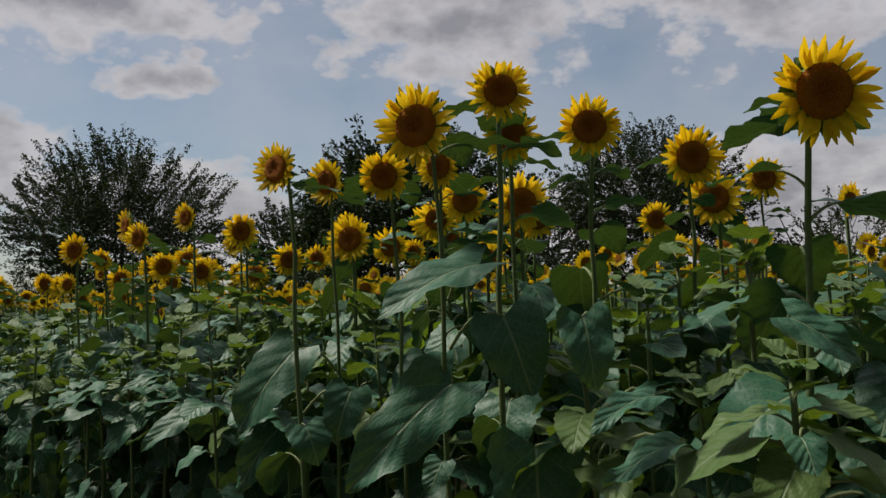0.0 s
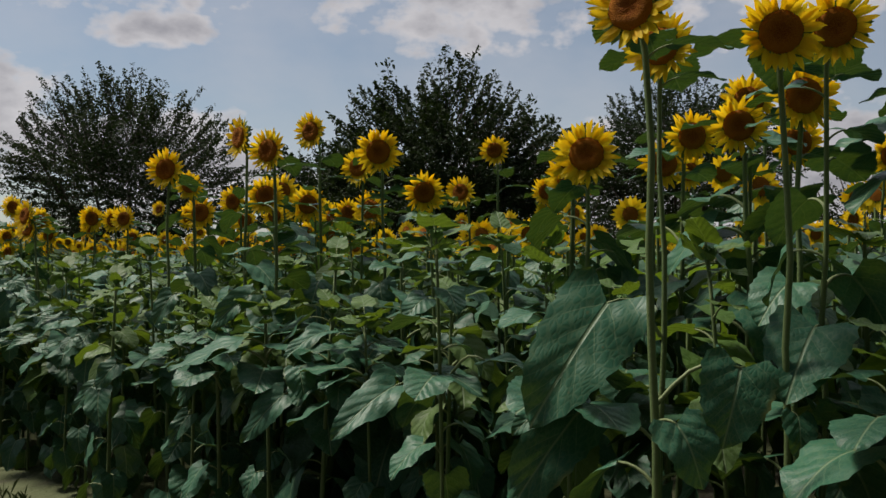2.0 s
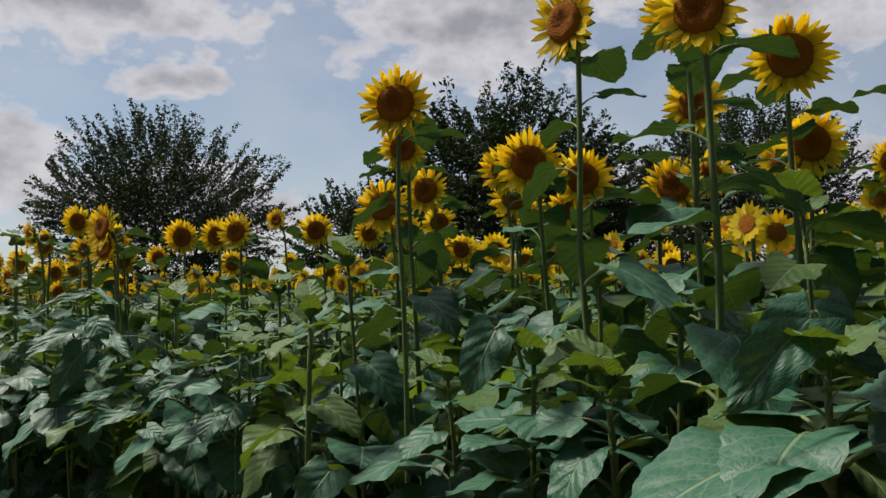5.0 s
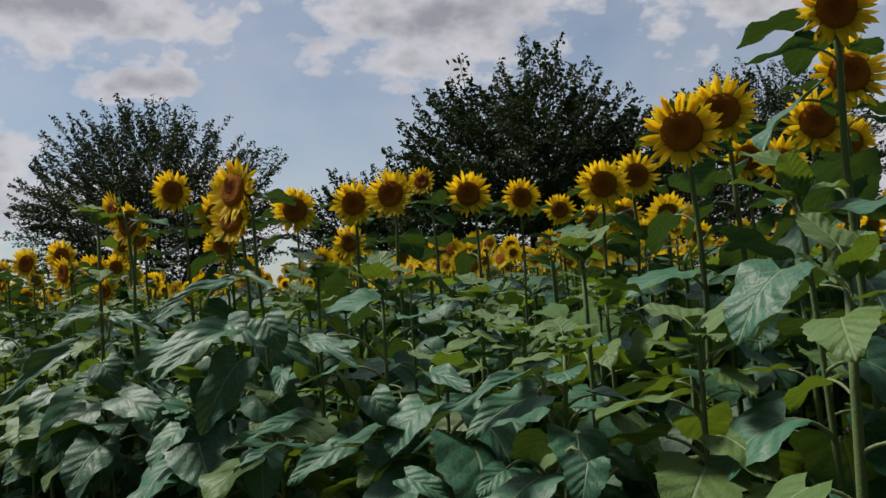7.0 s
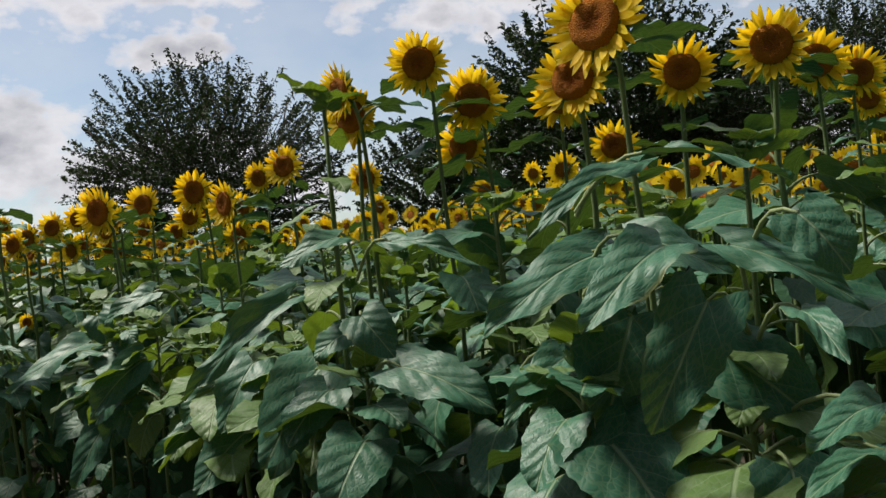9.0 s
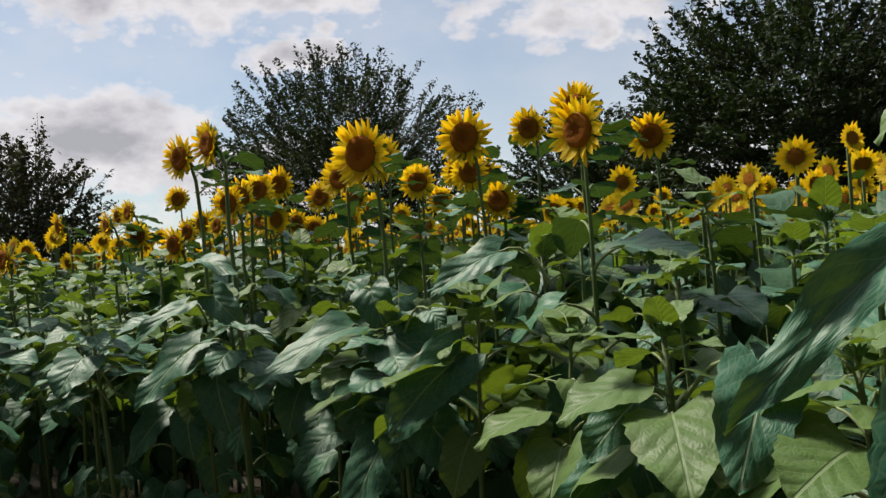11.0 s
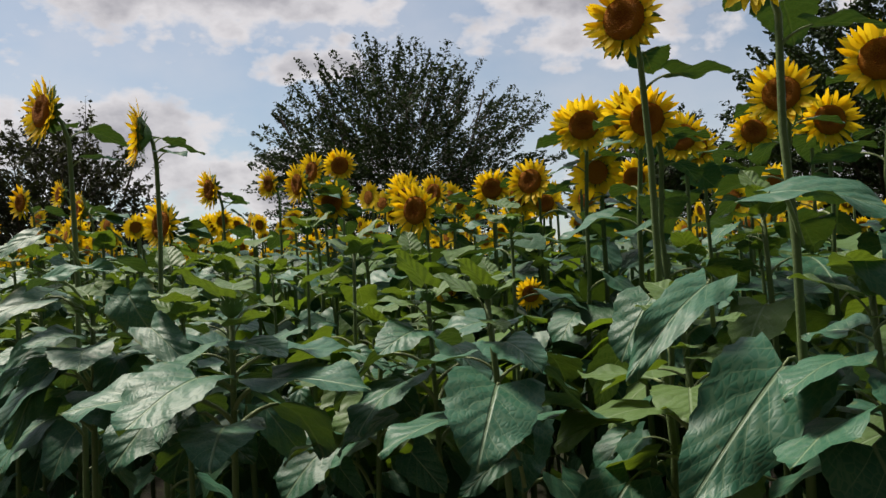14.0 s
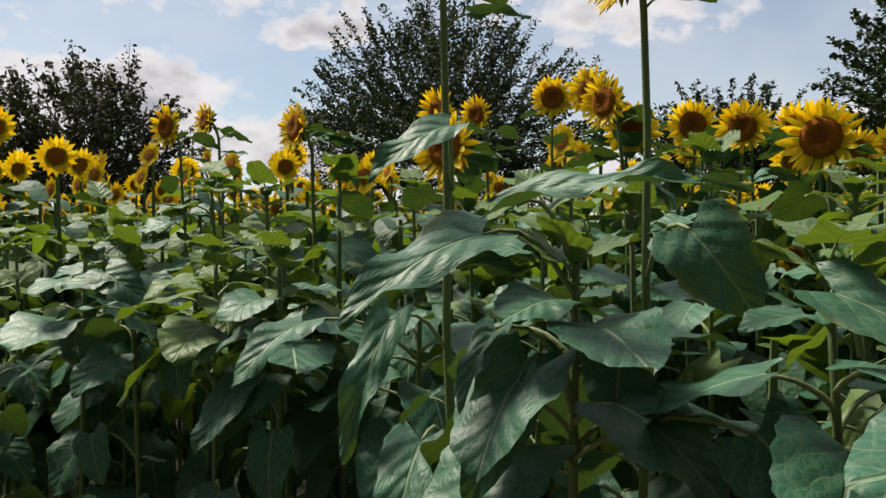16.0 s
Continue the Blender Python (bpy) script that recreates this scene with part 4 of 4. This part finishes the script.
LEAVES_TWELFTH = [
    ((-9.22, 10.93, 0.94), (-9.12, 10.89, 0.81), 0.18), ((-9.32, 11.04, 0.74), (-9.34, 10.96, 0.61), 0.16), ((-9.13, 10.84, 0.63), (-9.02, 10.80, 0.50), 0.19),
    ((-9.05, 10.75, 0.85), (-8.87, 10.64, 0.75), 0.12), ((-8.92, 10.62, 0.70), (-8.88, 10.57, 0.64), 0.05), ((-8.87, 10.57, 0.74), (-8.80, 10.43, 0.70), 0.08),
    ((-8.96, 10.66, 0.61), (-8.90, 10.51, 0.59), 0.06), ((-9.40, 11.13, 0.44), (-9.40, 11.05, 0.37), 0.10), ((-8.83, 10.52, 0.64), (-8.78, 10.46, 0.60), 0.07),
]
LEAVES_LAST = [
    ((-10.11, 11.57, 0.71), (-10.22, 11.38, 0.60), 0.14), ((-10.32, 11.67, 0.52), (-10.37, 11.49, 0.40), 0.13), ((-10.21, 11.62, 0.40), (-10.20, 11.56, 0.23), 0.15),
    ((-11.35, 12.49, 0.63), (-11.35, 12.42, 0.45), 0.20), ((-10.92, 11.97, 0.82), (-10.77, 11.94, 0.74), 0.16), ((-10.58, 11.80, 0.58), (-10.54, 11.74, 0.47), 0.13),
    ((-11.03, 12.07, 0.27), (-10.97, 12.02, 0.12), 0.15), ((-10.40, 11.71, 0.22), (-10.42, 11.64, 0.12), 0.14),
]
SET_LEAVES = LEAVES_FIRST + LEAVES_SECOND + LEAVES_THIRD + LEAVES_FOURTH + LEAVES_FIFTH + LEAVES_SIXTH + LEAVES_SEVENTH + LEAVES_EIGHTH + LEAVES_NINTH + LEAVES_TENTH + LEAVES_ELEVENTH + LEAVES_TWELFTH + LEAVES_LAST


def crowded(x, y, reach):
    return any(min((x - p[0]) ** 2 + (y - p[1]) ** 2, (x - q[0]) ** 2 + (y - q[1]) ** 2) < reach ** 2 for p, q, _ in SET_LEAVES)


srng = random.Random(11)
taken, front = [], []
for stand in STANDS:
    for s, n, h, size, turned in stand:
        x, y = plan(s, n)
        front.append(sunflower(s, n, h, size, turned, srng, n - edge(s) < 1.2, n - edge(s) < 0.9 and crowded(x, y, 0.30), n - edge(s)))
        taken.append((s, n))
# budding plants that stand out at the edge
for s, n, h in ((3.65, 1.98, 1.47), (4.68, 2.25, 1.42), (7.28, 2.45, 1.46), (8.03, 2.34, 1.44), (6.46, 2.02, 1.34), (9.82, 2.14, 1.93)):
    front.append(green_plant(s, n, h, srng))
    taken.append((s, n))

grng = random.Random(5)
row = 0
for depth in (0.0, 0.40, 0.80, 1.20):
    s = -0.6 + 0.2 * (row % 2)
    while s < 18.4:
        a, b = s + grng.uniform(-0.13, 0.13), edge(s) + depth + grng.uniform(-0.12, 0.12)
        x, y = plan(a, b)
        if all((a - p) ** 2 + (b - q) ** 2 > 0.21 ** 2 for p, q in taken):
            busy = depth < 0.3 and crowded(x, y, 0.34)
            b += 0.18 * busy        # the broad leaves hang in front of it
            tall = grng.uniform(1.22, 1.55) if depth > 0 else grng.uniform(1.05, 1.25) if busy else grng.uniform(1.05, 1.5)
            front.append(green_plant(a, b, tall, grng, 0.70 if busy else 0.10 if depth < 0.3 else 0.28))
            taken.append((a, b))
        s += 0.41
    row += 1

lrng = random.Random(17)
for base, tip, width in SET_LEAVES:
    near = min(front, key=lambda p: (p.location.x - base[0]) ** 2 + (p.location.y - base[1] - 0.12) ** 2)
    if math.hypot(near.location.x - base[0], near.location.y - base[1]) > 0.34:
        x, y = base[0] + 0.07, base[1] + 0.11      # a stem of its own behind the leaf
        along, into = -0.69 * x + 0.724 * y, 0.724 * x + 0.69 * y
        near = green_plant(along, into, max(0.9, min(1.2, base[2] - fall(along) + 0.15)), lrng, 0.75)
        front.append(near)
        taken.append((along, into))
    set_leaf(near, base, tip, width, lrng)

# ---- the rest of the field, one sheet of plants ----


def field():
    g = np.random.default_rng(3)
    prng = random.Random(9)
    spots = []
    for s in np.arange(-7, 34, 0.36):
        for n in np.arange(-3.0, 20, 0.36):
            a, b = s + g.uniform(-0.15, 0.15), n + g.uniform(-0.15, 0.15)
            start = edge(a) + (0.28 if -0.8 < a < 18.4 else 0.0)
            if b < start or b > edge(a) + 15 or g.random() < 0.06:
                continue
            if any((a - p) ** 2 + (b - q) ** 2 < 0.028 for p, q in taken if abs(a - p) < 0.3):
                continue
            spots.append((a, b))
    spots = np.array(spots)
    count = len(spots)
    deep = spots[:, 1] - np.array([edge(a) for a in spots[:, 0]])
    bloom = (g.random(count) < np.where(deep > 3.0, 0.38, np.where((spots[:, 0] > 18) | (spots[:, 0] < 0.5), 0.5, 0.06)))
    high = np.where(bloom, g.uniform(1.55, 1.90, count), g.uniform(1.25, 1.55, count))
    low = (deep < 1.4) & (spots[:, 0] > -0.8) & (spots[:, 0] < 18.4)     # slighter plants between the front rows
    bloom &= ~low
    high = np.where(low, g.uniform(0.85, 1.30, count), high + 0.12)
    high = high + np.array([rise(a) for a, _ in spots])
    foot = np.array([spot(a, b) for a, b in spots])
    verts, faces, slots, total = [], [], [], 0

    def put(block, quads, slot):
        nonlocal total
        k, v, _ = block.shape
        verts.append(block.reshape(-1, 3))
        for q in quads:
            faces.append((np.arange(k)[:, None] * v + np.array(q)[None, :] + total).tolist())
            slots.append([slot] * k)
        total += k * v

    # stems
    ring = np.array([(math.cos(a), math.sin(a)) for a in (0.0, 2.09, 4.19)])
    tpl = np.array([(x * 0.013, y * 0.013, z) for z in (0.0, 1.0) for x, y in ring])
    block = np.repeat(tpl[None], count, 0)
    block[:, :, 2] *= (high - 0.04)[:, None]
    lean = g.uniform(-0.08, 0.05, (count, 1))
    block[:, 3:, 0] += lean
    put(block + foot[:, None], [(0, 1, 4, 3), (1, 2, 5, 4), (2, 0, 3, 5)], 2)
    # leaves
    shapes = []
    for d0, d1, fo in LEAF_KINDS:
        v, f, _, _ = leaf_shape(prng, d0, d1, fo, rows=5, cols=3, stalk=0.0)
        v = np.array([tuple(p) for p in v]) + np.array((0, 0.42, 0.12))
        shapes.append((v, f))
    per = 12
    idx = np.repeat(np.arange(count), per)
    f = np.tile((np.arange(per) + 0.5) / per, count) * 0.60 + 0.40 + g.uniform(-0.03, 0.03, count * per)
    top = np.where(bloom, 0.90, 1.0)[idx]
    f = np.minimum(f * top, 0.99)
    kind = np.clip((6.0 * (1.03 - f / top) * 1.3 + g.uniform(-0.9, 1.2, len(f))).astype(int), 0, 6)
    size = (0.10 + 0.14 * np.sin(np.pi * np.clip(0.16 + 0.9 * (1 - f / top), 0, 1))) * g.uniform(0.8, 1.2, len(f))
    turn, tip = g.uniform(0, 6.283, len(f)), g.uniform(-0.3, 0.3, len(f))
    young = ((g.random(count) < 0.55) & ~bloom)[idx] & (f > 0.7)
    for k in range(7):
        for yes, slot in ((False, 0), (True, 1)):
            sel = np.where((kind == k) & (young == yes))[0]
            if not len(sel):
                continue
            v, fs = shapes[k]
            c, sn = np.cos(turn[sel])[:, None], np.sin(turn[sel])[:, None]
            x, y, z = (v[None, :, i] * size[sel][:, None] for i in range(3))
            z = z + x * tip[sel][:, None]
            block = np.stack([x * c - y * sn, x * sn + y * c, z], -1) + foot[idx[sel]][:, None]
            block[:, :, 2] += (f[sel] * high[idx[sel]])[:, None]
            put(block, fs, slot)
    # heads
    hv, hf, hs = [(0, 0, 0.012)], [], []
    for k in range(10):
        hv.append((0.058 * math.cos(k * 0.6283), 0.058 * math.sin(k * 0.6283), 0.004))
    hf += [(0, 1 + k, 1 + (k + 1) % 10) for k in range(10)]
    hs += [4] * 10
    for k in range(20):
        a = k * 0.31416 + prng.uniform(-0.06, 0.06)
        ln = prng.uniform(0.120, 0.146)
        o = len(hv)
        for r, b, z in ((0.045, 0.0, -0.002), (0.094, 0.24, 0.002), (ln, 0.0, 0.006 + prng.uniform(-0.02, 0.02)), (0.094, -0.24, -0.002)):
            hv.append((r * math.cos(a + b), r * math.sin(a + b), z))
        hf.append((o, o + 1, o + 2, o + 3))
        hs.append(3)
    o = len(hv)
    hv.append((0, 0, -0.05))
    for k in range(8):
        hv.append((0.08 * math.cos(k * 0.7854), 0.08 * math.sin(k * 0.7854), -0.008))
    hf += [(o, o + 1 + (k + 1) % 8, o + 1 + k) for k in range(8)]
    hs += [2] * 8
    hv = np.array(hv)
    sel = np.where(bloom)[0]
    ang = np.radians(-97) - np.radians(g.normal(8, 26, len(sel)))
    z = np.stack([np.cos(ang), np.sin(ang), g.uniform(-0.25, 0.3, len(sel))], -1)
    z /= np.linalg.norm(z, axis=1)[:, None]
    x = np.cross(np.array((0, 0, 1.0))[None], z)
    x /= np.linalg.norm(x, axis=1)[:, None]
    y = np.cross(z, x)
    sc = g.uniform(0.72, 1.02, len(sel))[:, None, None]
    block = (hv[None, :, 0:1] * x[:, None] + hv[None, :, 1:2] * y[:, None] + hv[None, :, 2:3] * z[:, None]) * sc
    block = block + foot[sel][:, None] + np.stack([lean[sel][:, 0], 0 * ang, high[sel]], -1)[:, None] + z[:, None] * 0.04
    k, v = len(sel), len(hv)
    verts.append(block.reshape(-1, 3))
    for q, slot in zip(hf, hs):
        faces.append((np.arange(k)[:, None] * v + np.array(q)[None, :] + total).tolist())
        slots.append([slot] * k)
    total += k * v
    vv = np.concatenate(verts)
    ff = [q for some in faces for q in some]
    ss = [q for some in slots for q in some]
    me = mesh_of("sunflower_field", vv.tolist(), ff, [LEAF_FAR, YOUNG_FAR, STEM, PETAL, DISC], ss, smooth=True)
    tagged(link("sunflower_field", me, []), "dense field of sunflowers in bloom and in bud", "sunflower field", kind="stuff")


field()


def grass():
    g = random.Random(21)
    verts, faces = [], []
    for _ in range(9000):
        s = g.uniform(-1, 20)
        n = edge(s) - 0.15 - abs(g.gauss(0, 0.75))
        p = spot(s, n)
        h, a = g.uniform(0.03, 0.13), g.uniform(0, 6.28)
        b = Vector((g.uniform(-1, 1), g.uniform(-1, 1), 0)) * h * 0.6
        w = Vector((math.cos(a), math.sin(a), 0)) * 0.004
        o = len(verts)
        verts += [p - w, p + w, p + w * 0.6 + b * 0.4 + Vector((0, 0, h * 0.7)), p + b + Vector((0, 0, h))]
        faces += [(o, o + 1, o + 2), (o, o + 2, o + 3)]
    tagged(link("grass", mesh_of("grass", verts, faces, [GRASS], smooth=False), []), "short sparse grass on the path verge", "grass", kind="stuff")


grass()
